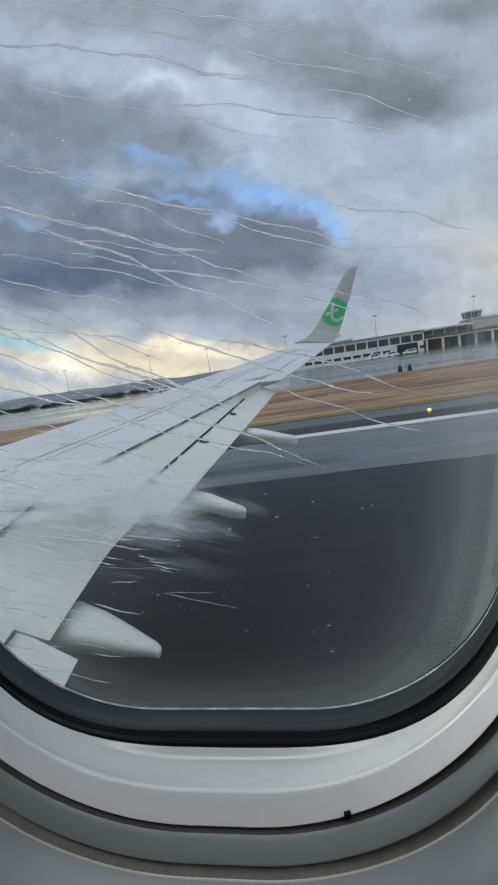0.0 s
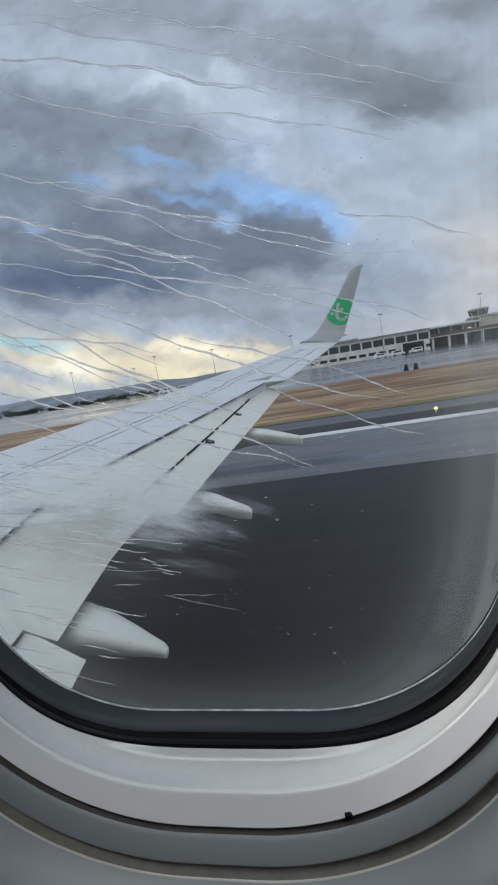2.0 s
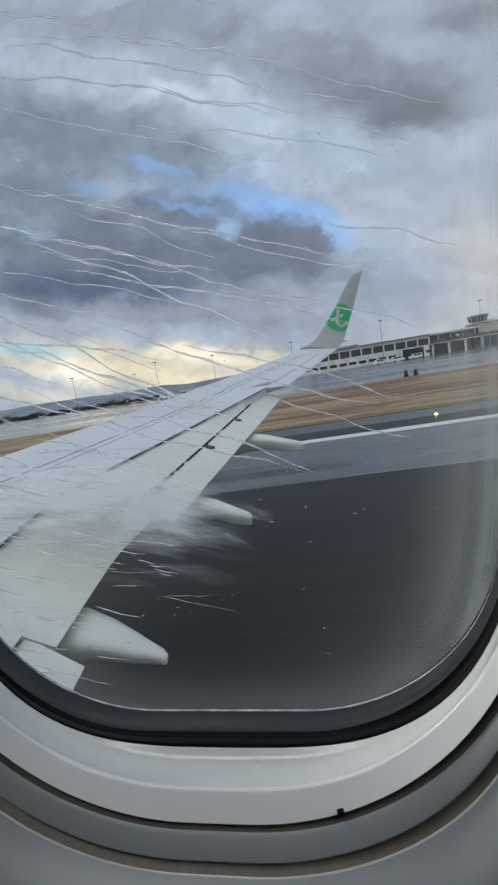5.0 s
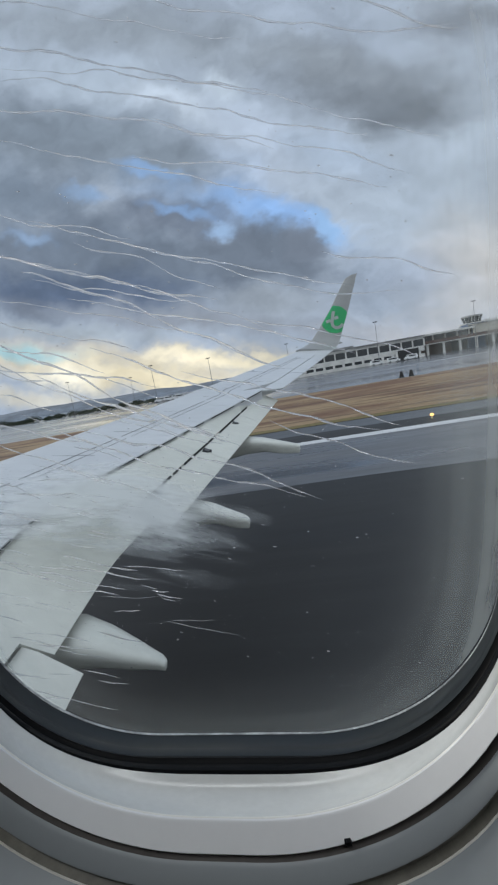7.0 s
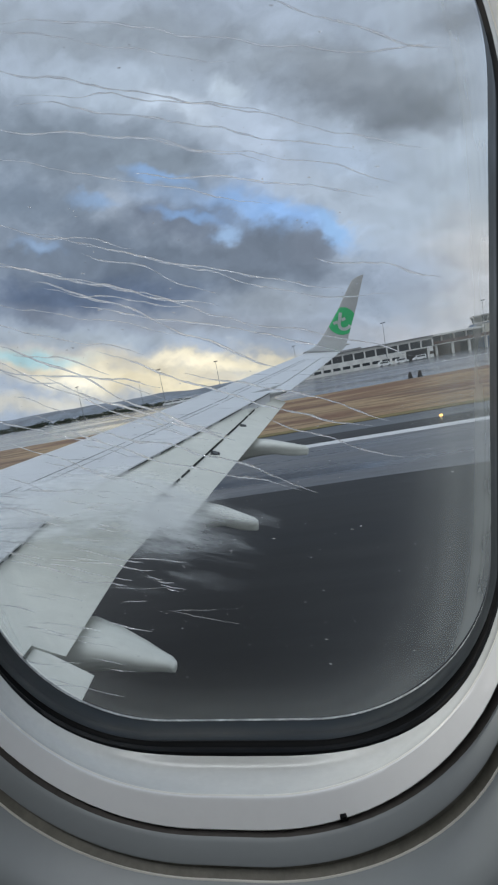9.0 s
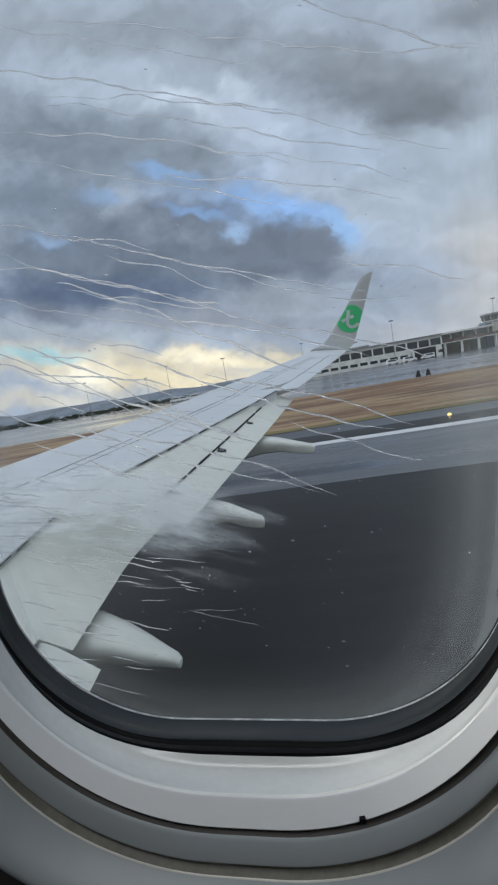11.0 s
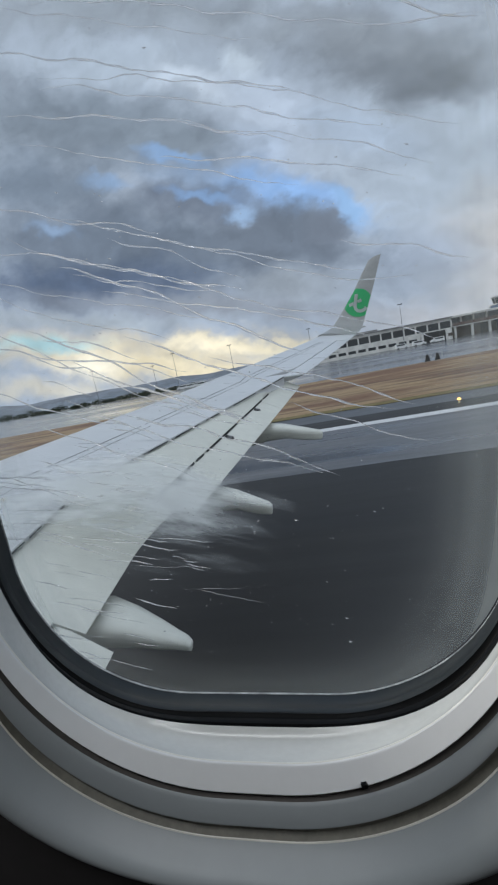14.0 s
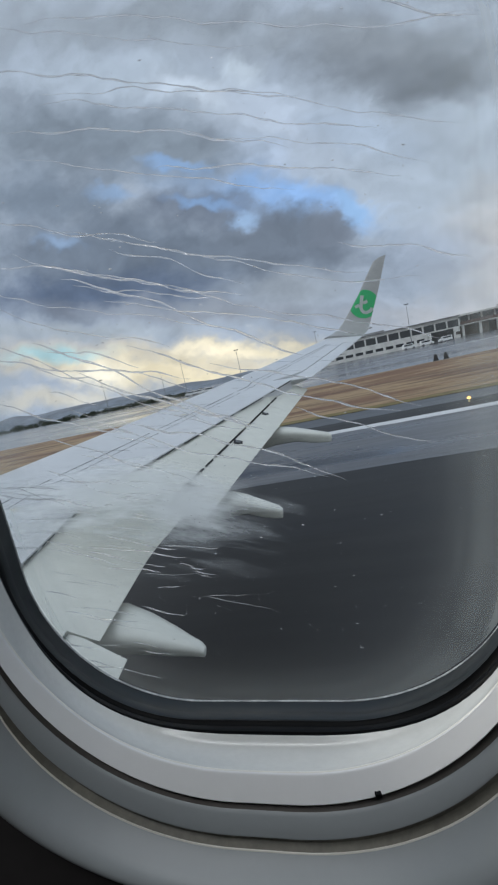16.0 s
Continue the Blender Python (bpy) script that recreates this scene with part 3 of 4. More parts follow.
def wing_section(y, x1, thick):
    x0 = lead(y)
    c = x1 - x0
    pts = []
    for s in (1.0, 0.8, 0.6, 0.42, 0.28, 0.17, 0.09, 0.035, 0.008):
        x = x0 + c * s
        nose = thick * 0.55 * (1 - min(s / 0.2, 1)) ** 2.4
        pts.append(Vector((x, y, upper(x, y) - nose)))
    for s in (0.0, 0.02, 0.08, 0.2, 0.45, 0.75, 1.0):
        x = x0 + c * s
        pts.append(Vector((x, y, upper(x, y) - thick * (0.6 + 0.4 * min(s / 0.25, 1)) * (1 - 0.55 * max(s - 0.3, 0)))))
    return pts


def build_wing():
    wing = empty("aircraft_wing", AIR, label="pale grey swept airliner wing with flaps lowered", category="aircraft wing")
    ys = [1.80, 3, 4, 5, 5.7, 6.5, 7.5, 8.5, 9.5, 10.4, 10.74]
    part("wing_box", loft([wing_section(y, rear(y), 0.95 - 0.055 * y) for y in ys]), M_WING, wing, "pale blue-grey painted upper skin", 35)
    ys = [10.741, 11.5, 12.5, 13.5, 14.5, 15.3, 15.9]
    part("outer_wing_box", loft([wing_section(y, rear(y) - 0.42 + 0.01 * (y - 11), 0.95 - 0.055 * y) for y in ys]), M_WING, wing, "pale grey painted outer skin", 35)
    # aileron behind a thin hinge gap
    for y0, y1 in ((11.35, 14.9),):
        rings = []
        for y in np.linspace(y0, y1, 6):
            a, b = rear(y) - 0.395 + 0.01 * (y - 11), rear(y)
            rings.append([(a, y, upper(a, y, -0.006)), (b, y, upper(b, y, -0.012)), (b, y, upper(b, y, -0.03)), (a, y, upper(a, y, -0.16))])
        part("aileron", loft(rings), M_WING, wing, "grey aileron with a dark hinge line")
    for y0, y1 in ((10.741, 11.33), (14.92, 15.9)):
        rings = []
        for y in np.linspace(y0, y1, 4):
            a, b = rear(y) - 0.42 + 0.01 * (y - 11), rear(y)
            rings.append([(a, y, upper(a, y, -0.002)), (b, y, upper(b, y, -0.008)), (b, y, upper(b, y, -0.03)), (a, y, upper(a, y, -0.17))])
        part("fixed_trailing_edge", loft(rings), M_WING, wing)
    # spoiler panels standing slightly proud, with rear gaps whose shade is a dark strip
    edges = [4.10, 4.36, 4.62, 4.88, 5.12, 5.37, 5.66, 5.95, 6.17, 7.05, 7.78, 8.50, 9.50, 10.70]
    front = lambda y: rear(y) - 0.62 + 0.012 * y
    for y0, y1 in zip(edges, edges[1:]):
        g = 0.010
        top = [(front(y), y, upper(front(y), y, 0.004)) for y in (y0 + g, y1 - g)]
        top += [(rear(y) + 0.03, y, upper(rear(y), y, 0.012)) for y in (y1 - g, y0 + g)]
        part("spoiler", slab(top, 0.014), M_WING, wing, "flat hinged spoiler panel")
        # the dark strip for the slot behind widens towards the outboard end
        ya = y0 + 0.22 * (y1 - y0)
        seal = [(rear(ya) + 0.030, ya, upper(rear(ya), ya, -0.004)), (rear(y1) + 0.024, y1 - g, upper(rear(y1), y1, -0.004)), (rear(y1) + 0.034, y1 - g, upper(rear(y1), y1, -0.010)), (rear(ya) + 0.034, ya, upper(rear(ya), ya, -0.016))]
        part("spoiler_gap", slab(seal, 0.005), M_GAP_SHADE, wing, "dark strip painting the shade of the slot behind the spoiler")
    # slat joint: thin dark line ahead of mid chord
    for y0, y1 in ((4.6, 6.1), (6.2, 7.7), (7.8, 9.9), (10.0, 12.4), (12.5, 14.8)):
        for off in (0.0, 0.075):
            line = lambda y: lead(y) + (0.585 + off) * (rear(min(y, 10.7)) - lead(y)) if y < 10.7 else lead(y) + (0.42 + off) * (rear(y) - lead(y))
            w = 0.007 if off == 0 else 0.0035
            pts = [(line(y), y, upper(line(y), y, 0.0005)) for y in np.linspace(y0, y1, 7)]
            bm = loft([[(x - w, y, z - 0.002), (x + w, y, z - 0.002), (x + w, y, z + 0.003), (x - w, y, z + 0.003)] for x, y, z in pts])
            part("slat_joint", bm, M_STEEL, wing, "thin dark panel joint")
    # chordwise skin joints and a small yellow service mark
    for y in (4.75, 5.9, 7.0, 8.05, 9.2, 10.3, 11.6, 13.1, 14.6):
        x0, x1 = lead(y) + 0.42 * (rear(y) - lead(y)), rear(y) - (0.66 if y < 10.7 else 0.44)
        bm = loft([[(x, y - 0.004, upper(x, y, -0.002)), (x, y + 0.004, upper(x, y, -0.002)), (x, y + 0.004, upper(x, y, 0.002)), (x, y - 0.004, upper(x, y, 0.002))] for x in np.linspace(x0, x1, 5)])
        part("skin_joint", bm, M_STEEL, wing, "fine dark skin joint")
    for y, x in ((5.35, -3.55), (8.6, -2.55)):
        part("service_mark", box(x - 0.05, x + 0.05, y - 0.03, y + 0.03, upper(x, y, 0.001), upper(x, y, 0.005)), M_YELLOW, wing, "small yellow painted mark")
    for y in np.linspace(11.6, 15.6, 6):
        x = rear(y)
        part("static_wick", tube([(x - 0.02, y, upper(x, y, -0.015)), (x + 0.16, y, upper(x, y, -0.02))], 0.006, 5), M_STEEL, wing, "thin dark static discharge wick")
    # outboard flap: forward and aft panels
    te = lambda y: -1.47 + 0.207 * (y - 5.6)
    mid = lambda y: -1.92 + 0.222 * (y - 5.75)

    def panel(name, f, b, y0, y1, za, zb, thick, mat, label, n=5, skew=0.0):
        rings = []
        for y in np.linspace(y0, y1, n):
            a, c = f(y), b(y)
            m1 = a * 0.7 + c * 0.3
            za_, zb_ = upper(a, y, za), upper(c, y, zb(y) if callable(zb) else zb)
            zm = za_ * 0.7 + zb_ * 0.3 + 0.02
            yc = y + (skew(y) if callable(skew) else skew * max(0.0, 1 - (y - y0) / 0.9))
            ym = y * 0.7 + yc * 0.3
            rings.append([(a, y, za_), (m1, ym, zm), (c, yc, zb_), (c, yc, zb_ - 0.005), (m1, ym, zm - thick), (a, y, za_ - thick)])
        return part(name, loft(rings), mat, wing, label, 30)

    panel("forward_flap", lambda y: rear(min(y, 10.7)) - 0.05, mid, 5.81, 10.98, -0.03, lambda y: -0.15 - 0.07 * max(0, 1 - (y - 5.69) / 1.2), 0.14, M_FLAP, "grey forward flap panel")
    cuts = [5.84, 7.55, 9.4, 11.0]
    for y0, y1 in zip(cuts, cuts[1:]):
        panel("aft_flap", lambda y: mid(y) + 0.035, te, y0 + 0.006, y1 - 0.006, -0.185, -0.30, 0.08, M_FLAP, "pale aft flap panel", skew=-0.30 if y0 < 6 else 0.0)
    panel("flap_slot_seal", lambda y: mid(y) - 0.03, lambda y: mid(y) + 0.06, 5.84, 10.98, -0.19, -0.20, 0.02, M_FLAP, "pale seal between flap panels", 3)
    for y0, y1 in ((5.86, 6.66), (6.72, 6.95), (7.05, 8.22), (8.42, 9.52), (9.60, 9.95), (10.15, 10.62)):
        panel("flap_slot", lambda y: mid(y) + 0.006, lambda y: mid(y) + 0.020, y0, y1, -0.166, -0.171, 0.008, M_GAP_SHADE, "dark strip painting the shade of the slot between flap panels", 3)
    # hinge fittings on dark plates that paint the shade in cut-outs of the aft panel
    for y, size in ((6.17, 1.15), (7.66, 0.9), (9.02, 0.75)):
        w = 0.08 * size

        def deck(x, yy, up=0.0):
            f = (x - mid(yy) - 0.035) / (te(yy) - mid(yy) - 0.035)
            return (x, yy, upper(x, yy, -0.185 - 0.115 * f + 0.02 * min(max(f, 0) / 0.3, 1) + 0.006 + up))

        x = mid(y) + 0.03
        cut = part("flap_cutout", slab([deck(x, y - w), deck(x + 1.1 * w, y - 1.2 * w), deck(x + 2.0 * w, y - 0.7 * w), deck(x + 1.8 * w, y + 0.5 * w), deck(x, y + w)], 0.012), M_GAP_SHADE, wing, "dark plate painting the shade of a cut-out in the aft flap")
        for k in (-0.45, 0.1):
            part("hinge_lug", slab([deck(x + 0.5 * w, y + k * w, 0.012), deck(x + 1.5 * w, y + (k - 0.1) * w, 0.012), deck(x + 1.5 * w, y + (k + 0.1) * w, 0.012), deck(x + 0.5 * w, y + (k + 0.2) * w, 0.012)], 0.012), M_POLE, cut, "dull steel hinge lug")
    panel("inboard_flap", lambda y: rear(y) - 0.05, lambda y: -1.86 + 0.155 * max(0.0, (y - 5.0) / 0.84), 3.95, 5.80, -0.03, -0.30, 0.10, M_FLAP, "pale smooth inboard flap", 9)
    panel("inboard_flap_root", lambda y: rear(y) - 0.05, lambda y: -2.09, 1.95, 3.94, -0.05, -0.20, 0.14, M_FLAP, "pale inboard flap near the fuselage")
    panel("root_aft_flap", lambda y: -2.10, lambda y: -1.555, 1.95, 3.95, -0.25, -0.30, 0.06, M_FLAP, "pale aft flap panel beside the fairing", 9, skew=lambda y: -0.17 * max(0.0, (y - 3.0) / 0.95))

    # flap track fairings: blunt canoe bodies with undercut flanks
    for y, tip_x, top, reach, rise, wide, deep, under in ((4.25, -1.165, -0.675, 0.675, 0.43, 1.4, 1.1, 0.22), (6.45, -0.69, -0.375, 0.62, 0.42, 1.1, 1.13, 0.5), (8.76, 0.045, 0.045, 0.88, 0.26, 1.15, 1.15, 0.42)):
        rings = []
        for s, w, h in ((0.0, 0.018, 0.016), (0.012, 0.042, 0.034), (0.045, 0.054, 0.046), (0.14, 0.067, 0.058), (0.3, 0.092, 0.080), (0.55, 0.132, 0.112), (0.85, 0.178, 0.145), (1.3, 0.20, 0.18), (1.9, 0.19, 0.18), (2.5, 0.13, 0.13), (3.0, 0.03, 0.04)):
            k = s * reach / 0.75
            h *= deep * (1.0 + 0.7 * max(0.0, 1 - s / 0.5) * (deep > 1.12))
            zt = top + lift(y) + rise * min(k, reach) - 0.06 * max(k - reach, 0) - (0.02 if s < 0.02 else 0)
            row = []
            for t in np.linspace(0, 2 * math.pi, 32, endpoint=False):
                u = math.copysign(abs(math.sin(t)) ** 0.62, math.sin(t))
                flank = np.interp(u, (-1, -0.5, 0.3, 0.7, 1), (1 - under, 1 - 0.7 * under, 1, 0.88, 0.6))
                side = math.copysign(abs(math.cos(t)) ** 0.42, math.cos(t)) * flank
                row.append((tip_x - k, y + 0.14 * (wide - 0.6) * min(k, 1) + w * (1 + (wide - 1) * min(s / 0.3, 1)) * side, zt - h + h * u))
            rings.append(row)
        part("flap_fairing", loft(rings), M_FAIR, wing, "tapered canoe-shaped flap track fairing", 75)

    # winglet
    secs = [((0.215, 15.9, 1.72), (1.457, 15.9, 1.62)), ((0.46, 16.36, 1.77), (1.62, 16.40, 1.67)), ((0.70, 16.70, 1.90), (1.76, 16.74, 1.79)), ((0.92, 16.94, 2.12), (1.88, 16.97, 2.02)),
            ((1.12, 17.06, 2.38), (1.99, 17.09, 2.32)), ((1.60, 17.27, 3.05), (2.30, 17.29, 3.12)), ((2.02, 17.46, 3.75), (2.55, 17.48, 3.86)), ((2.24, 17.56, 4.10), (2.67, 17.58, 4.21)), ((2.42, 17.60, 4.20), (2.70, 17.60, 4.26))]
    rings = []
    for i, (a, b) in enumerate(secs):
        a, b = Vector(a) + Vector((0, 0, FLEX * 0.9)), Vector(b) + Vector((0, 0, FLEX * 0.9))
        if i == 0:
            a.z, b.z = upper(a.x, a.y), upper(b.x, b.y, -0.008)
        ax = (b - a).normalized()
        up = Vector(secs[min(i + 1, 8)][0]) - Vector(secs[max(i - 1, 0)][0])
        nrm = ax.cross(up).normalized()
        if nrm.y > 0:
            nrm = -nrm
        c = (b - a).length
        th = 0.055 * c
        pts = [a.lerp(b, s) + nrm * th * h for s, h in ((0.0, 0.0), (0.03, 0.45), (0.12, 0.85), (0.35, 1.0), (0.7, 0.55), (1.0, 0.04))]
        pts += [a.lerp(b, s) - nrm * th * h for s, h in ((1.0, 0.04), (0.7, 0.55), (0.35, 1.0), (0.12, 0.85), (0.03, 0.45))]
        rings.append(pts)
    winglet = part("winglet", loft(rings), M_WINGLET, wing, "white upswept winglet, shade in its grey tone, with a green round emblem", 50)
    lamp = tube([(1.68, 16.80, 1.83 + FLEX * 0.9), (1.84, 16.82, 1.83 + FLEX * 0.9), (1.90, 16.82, 1.83 + FLEX * 0.9)], [0.03, 0.035, 0.015], 10)
    part("tip_light", lamp, M_WHITE, winglet, "small pale tip light housing", 50)
    # green disc cut off by the winglet's edges, on its inboard face
    zc, xc, rad = 2.68, 1.74, 0.50

    def edge(k, z):
        for p, q in zip(secs[3:], secs[4:]):
            if p[k][2] <= z <= q[k][2]:
                s = (z - p[k][2]) / (q[k][2] - p[k][2])
                return Vector(p[k]).lerp(Vector(q[k]), s)
        return Vector(secs[-1][k])

    def face(x, z, out):
        a, b = edge(0, z), edge(1, z)
        s = min(max((x - a.x) / (b.x - a.x), 0), 1)
        prof = np.interp(s, (0, 0.03, 0.12, 0.35, 0.7, 1), (0, 0.45, 0.85, 1, 0.55, 0.04)) * 0.055 * (b.x - a.x)
        return Vector((x, a.y + (b.y - a.y) * s - prof * 0.95 - out, z + FLEX * 0.9 + prof * 0.15))

    rows = 28
    left = []
    for i in range(rows + 1):
        z = zc - rad + 2 * rad * i / rows
        hw = math.sqrt(max(rad * rad - (z - zc) ** 2, 1e-6))
        a, b = edge(0, z), edge(1, z)
        xs = [max(xc - hw, a.x + 0.012), min(xc + hw, b.x - 0.006)]
        left.append([face(xs[0] + (xs[1] - xs[0]) * k / 12, z, 0.010) for k in range(13)])
    bm = bmesh.new()
    for r in range(rows):
        va = [bm.verts.new(p) for p in left[r]]
        vb = [bm.verts.new(p) for p in left[r + 1]]
        for k in range(12):
            bm.faces.new((va[k], va[k + 1], vb[k + 1], vb[k]))
    bmesh.ops.remove_doubles(bm, verts=bm.verts[:], dist=0.0005)
    bmesh.ops.solidify(bm, geom=bm.faces[:], thickness=0.004)
    part("emblem_disc", bm, M_GREEN, winglet, "flat green round emblem")

    # plain white hooked stroke and a short bar
    def stroke(name, pts, wid):
        bm = bmesh.new()
        prev = None
        for i, (x, z) in enumerate(pts):
            d = Vector((pts[min(i + 1, len(pts) - 1)][0] - pts[max(i - 1, 0)][0], pts[min(i + 1, len(pts) - 1)][1] - pts[max(i - 1, 0)][1])).normalized()
            q = [bm.verts.new(face(x - d.y * wid * s, z + d.x * wid * s, 0.016)) for s in (-0.5, 0.5)]
            if prev:
                bm.faces.new((prev[0], prev[1], q[1], q[0]))
            prev = q
        bmesh.ops.solidify(bm, geom=bm.faces[:], thickness=0.003)
        part(name, bm, M_VAN, winglet, "plain white stroke")

    stem = [(1.715, 2.985), (1.685, 2.86), (1.650, 2.71), (1.625, 2.57), (1.640, 2.47), (1.70, 2.40), (1.79, 2.375), (1.89, 2.395), (1.96, 2.44), (2.005, 2.50)]
    stroke("emblem_hook", stem, 0.115)
    stroke("emblem_bar", [(1.425, 2.615), (1.50, 2.64), (1.58, 2.665)], 0.11)
    stroke("emblem_bar", [(1.72, 2.712), (1.79, 2.735), (1.865, 2.758)], 0.11)


build_wing()


def build_vapour():
    """A thin bank of condensation that hugs the flaps."""
    mat = bpy.data.materials.new("vapour")
    mat.use_nodes = True
    n = Nodes(mat.node_tree)
    co = n.add("ShaderNodeTexCoord").outputs["Object"]
    sep = n.add("ShaderNodeSeparateXYZ")
    n.link(co, sep.inputs[0])
    nz = n.noise(n.scaled(co, (0.5, 1.5, 1)), 2.4, 7, 0.62).outputs["Fac"]
    lobe = lambda cx, cy, rx, ry: n.vec("LENGTH", n.combine(n.math("DIVIDE", n.math("SUBTRACT", sep.outputs[0], cx), rx), n.math("DIVIDE", n.math("SUBTRACT", sep.outputs[1], cy), ry), 0.0))
    r = n.math("MINIMUM", lobe(-2.2, 5.3, 1.45, 0.85), lobe(-1.48, 5.14, 0.72, 0.66))
    r = n.math("ADD", r, n.math("MULTIPLY", n.math("SUBTRACT", nz, 0.5), 1.8))
    core = n.math("MULTIPLY", n.ramp(r, 1.15, 0.30), VAPOUR)
    # thin wisps torn off behind the trailing edge
    thread = n.noise(n.scaled(co, (0.45, 4.2, 1)), 1.9, 5, 0.6).outputs["Fac"]
    wisp = n.math("MULTIPLY", n.ramp(thread, 0.46, 0.68), n.ramp(lobe(-1.35, 4.75, 1.0, 0.8), 1.0, 0.3))
    alpha = n.math("MAXIMUM", core, n.math("MULTIPLY", wisp, WISPS))
    tr, df, mx, out = n.add("ShaderNodeBsdfTransparent"), n.add("ShaderNodeBsdfDiffuse"), n.add("ShaderNodeMixShader"), n.add("ShaderNodeOutputMaterial")
    df.inputs[0].default_value = (0.74, 0.76, 0.755, 1)
    n.link(alpha, mx.inputs[0])
    n.link(tr.outputs[0], mx.inputs[1])
    tl, dm = n.add("ShaderNodeBsdfTranslucent"), n.add("ShaderNodeMixShader")
    tl.inputs[0].default_value = (0.76, 0.78, 0.775, 1)
    dm.inputs[0].default_value = 0.35
    n.link(df.outputs[0], dm.inputs[1])
    n.link(tl.outputs[0], dm.inputs[2])
    n.link(dm.outputs[0], mx.inputs[2])
    n.link(mx.outputs[0], out.inputs[0])
    bm = bmesh.new()
    g = []
    for i in range(31):
        x = -3.9 + 4.6 * i / 30
        row = []
        for j in range(31):
            y = 3.5 + 3.9 * j / 30
            z = upper(min(x, rear(y)), y, 0.20) - 0.06 * max(0, x - rear(y)) - 0.22 * max(0, x + 1.8) + 0.02 * noise.noise((x * 2, y * 2, 4))
            row.append(bm.verts.new((x, y, z)))
        g.append(row)
    for i in range(30):
        for j in range(30):
            bm.faces.new((g[i][j], g[i + 1][j], g[i + 1][j + 1], g[i][j + 1]))
    ob = single("vapour", bm, mat, AIR, 80, label="thin white condensation mist streaming over the flaps", category="mist", kind="stuff")
    ob.visible_shadow = False


VAPOUR = 0.86
WISPS = 0.36
build_vapour()


# ---- ground ----
def ground_strip(name, y0, y1, z, mat, label, category, x0=-900, x1=900, nx=60, ny=6, wave=0.0, kind="structure", ragged=0.0):
    bm = bmesh.new()
    near = [y0 + ragged * (noise.noise((i * 0.021, 7.0, 0)) + 0.5 * noise.noise((i * 0.11, 2.0, 0)) + 0.25 * noise.noise((i * 0.5, 5.0, 0))) for i in range(nx + 1)]
    g = [[bm.verts.new((x0 + (x1 - x0) * i / nx, near[i] + (y1 - near[i]) * j / ny, z + (wave * noise.noise((i * 0.7, j * 1.3, 3.0)) if 0 < j < ny else 0))) for j in range(ny + 1)] for i in range(nx + 1)]
    for i in range(nx):
        for j in range(ny):
            bm.faces.new((g[i][j], g[i + 1][j], g[i + 1][j + 1], g[i][j + 1]))
    return single(name, bm, mat, label=label, category=category, kind=kind)


ground_strip("ground", -600, 262, -0.06, M_EARTH, "bare brown coastal ground under the airfield", "ground", -4000, 4000)
ground_strip("runway", -24, 25.2, 0.0, M_ASPHALT, "dark wet asphalt runway", "runway")
ground_strip("wet_band", 14.9, 22.2, 0.004, M_WET_SHEEN, "rain-wet band of runway asphalt with sky sheen in its colour", "runway", nx=900, ny=2, ragged=0.5)
ground_strip("edge_line", 21.9, 22.8, 0.009, M_PAINT, "long white painted runway edge line", "line")
ground_strip("shoulder", 25.2, 28.2, -0.004, M_SHOULDER, "grey asphalt runway shoulder", "runway")
ground_strip("verge", 28.2, 29.4, 0.02, M_VERGE, "strip of greener grass beside the shoulder", "grass")
ground_strip("grass", 29.4, 63.0, 0.03, M_GRASS, "wide strip of dry brown grass", "grass", nx=200, ny=24, wave=0.12)
ground_strip("apron", 63.0, 258, -0.01, M_APRON, "rain-wet grey concrete apron", "apron")
sea = bmesh.new()
bmesh.ops.create_grid(sea, x_segments=8, y_segments=8, size=1.0, matrix=Matrix.Translation((0, 2620, -12)) @ Matrix.Diagonal((4700, 2360, 1, 1)))
single("water", sea, M_SEA, label="blue-grey sea reaching the horizon", category="sea", kind="structure")
bank = loft([[(-4000, 262, -0.06), (4000, 262, -0.06)], [(-4000, 275, -13), (4000, 275, -13)]], closed=False)
single("embankment", bank, M_EARTH, label="brown embankment down to the sea", category="ground", kind="structure")


def build_hill():
    rows = []
    for i in range(90):
        x = -4200 + 4700 * i / 89
        h = (16 + 62 * max(0, 1 - abs(x + 2100) / 2400) ** 0.8) * (0.8 + 0.4 * noise.noise((x * 0.004, 0, 0))) * min(1, max(0, (500 - x) / 700))
        rows.append([(x, 2300, -14), (x, 2380, -12 + h * 0.55 + 4 * noise.noise((x * 0.02, 1, 0))), (x, 2520, -12 + h), (x, 2700, -14)])
    single("headland", loft(rows, closed=False), M_HILL, smooth=60, label="low grey distant headland across the water", category="hill", kind="structure")


build_hill()

# ---- terminal ----
FY = 184.0


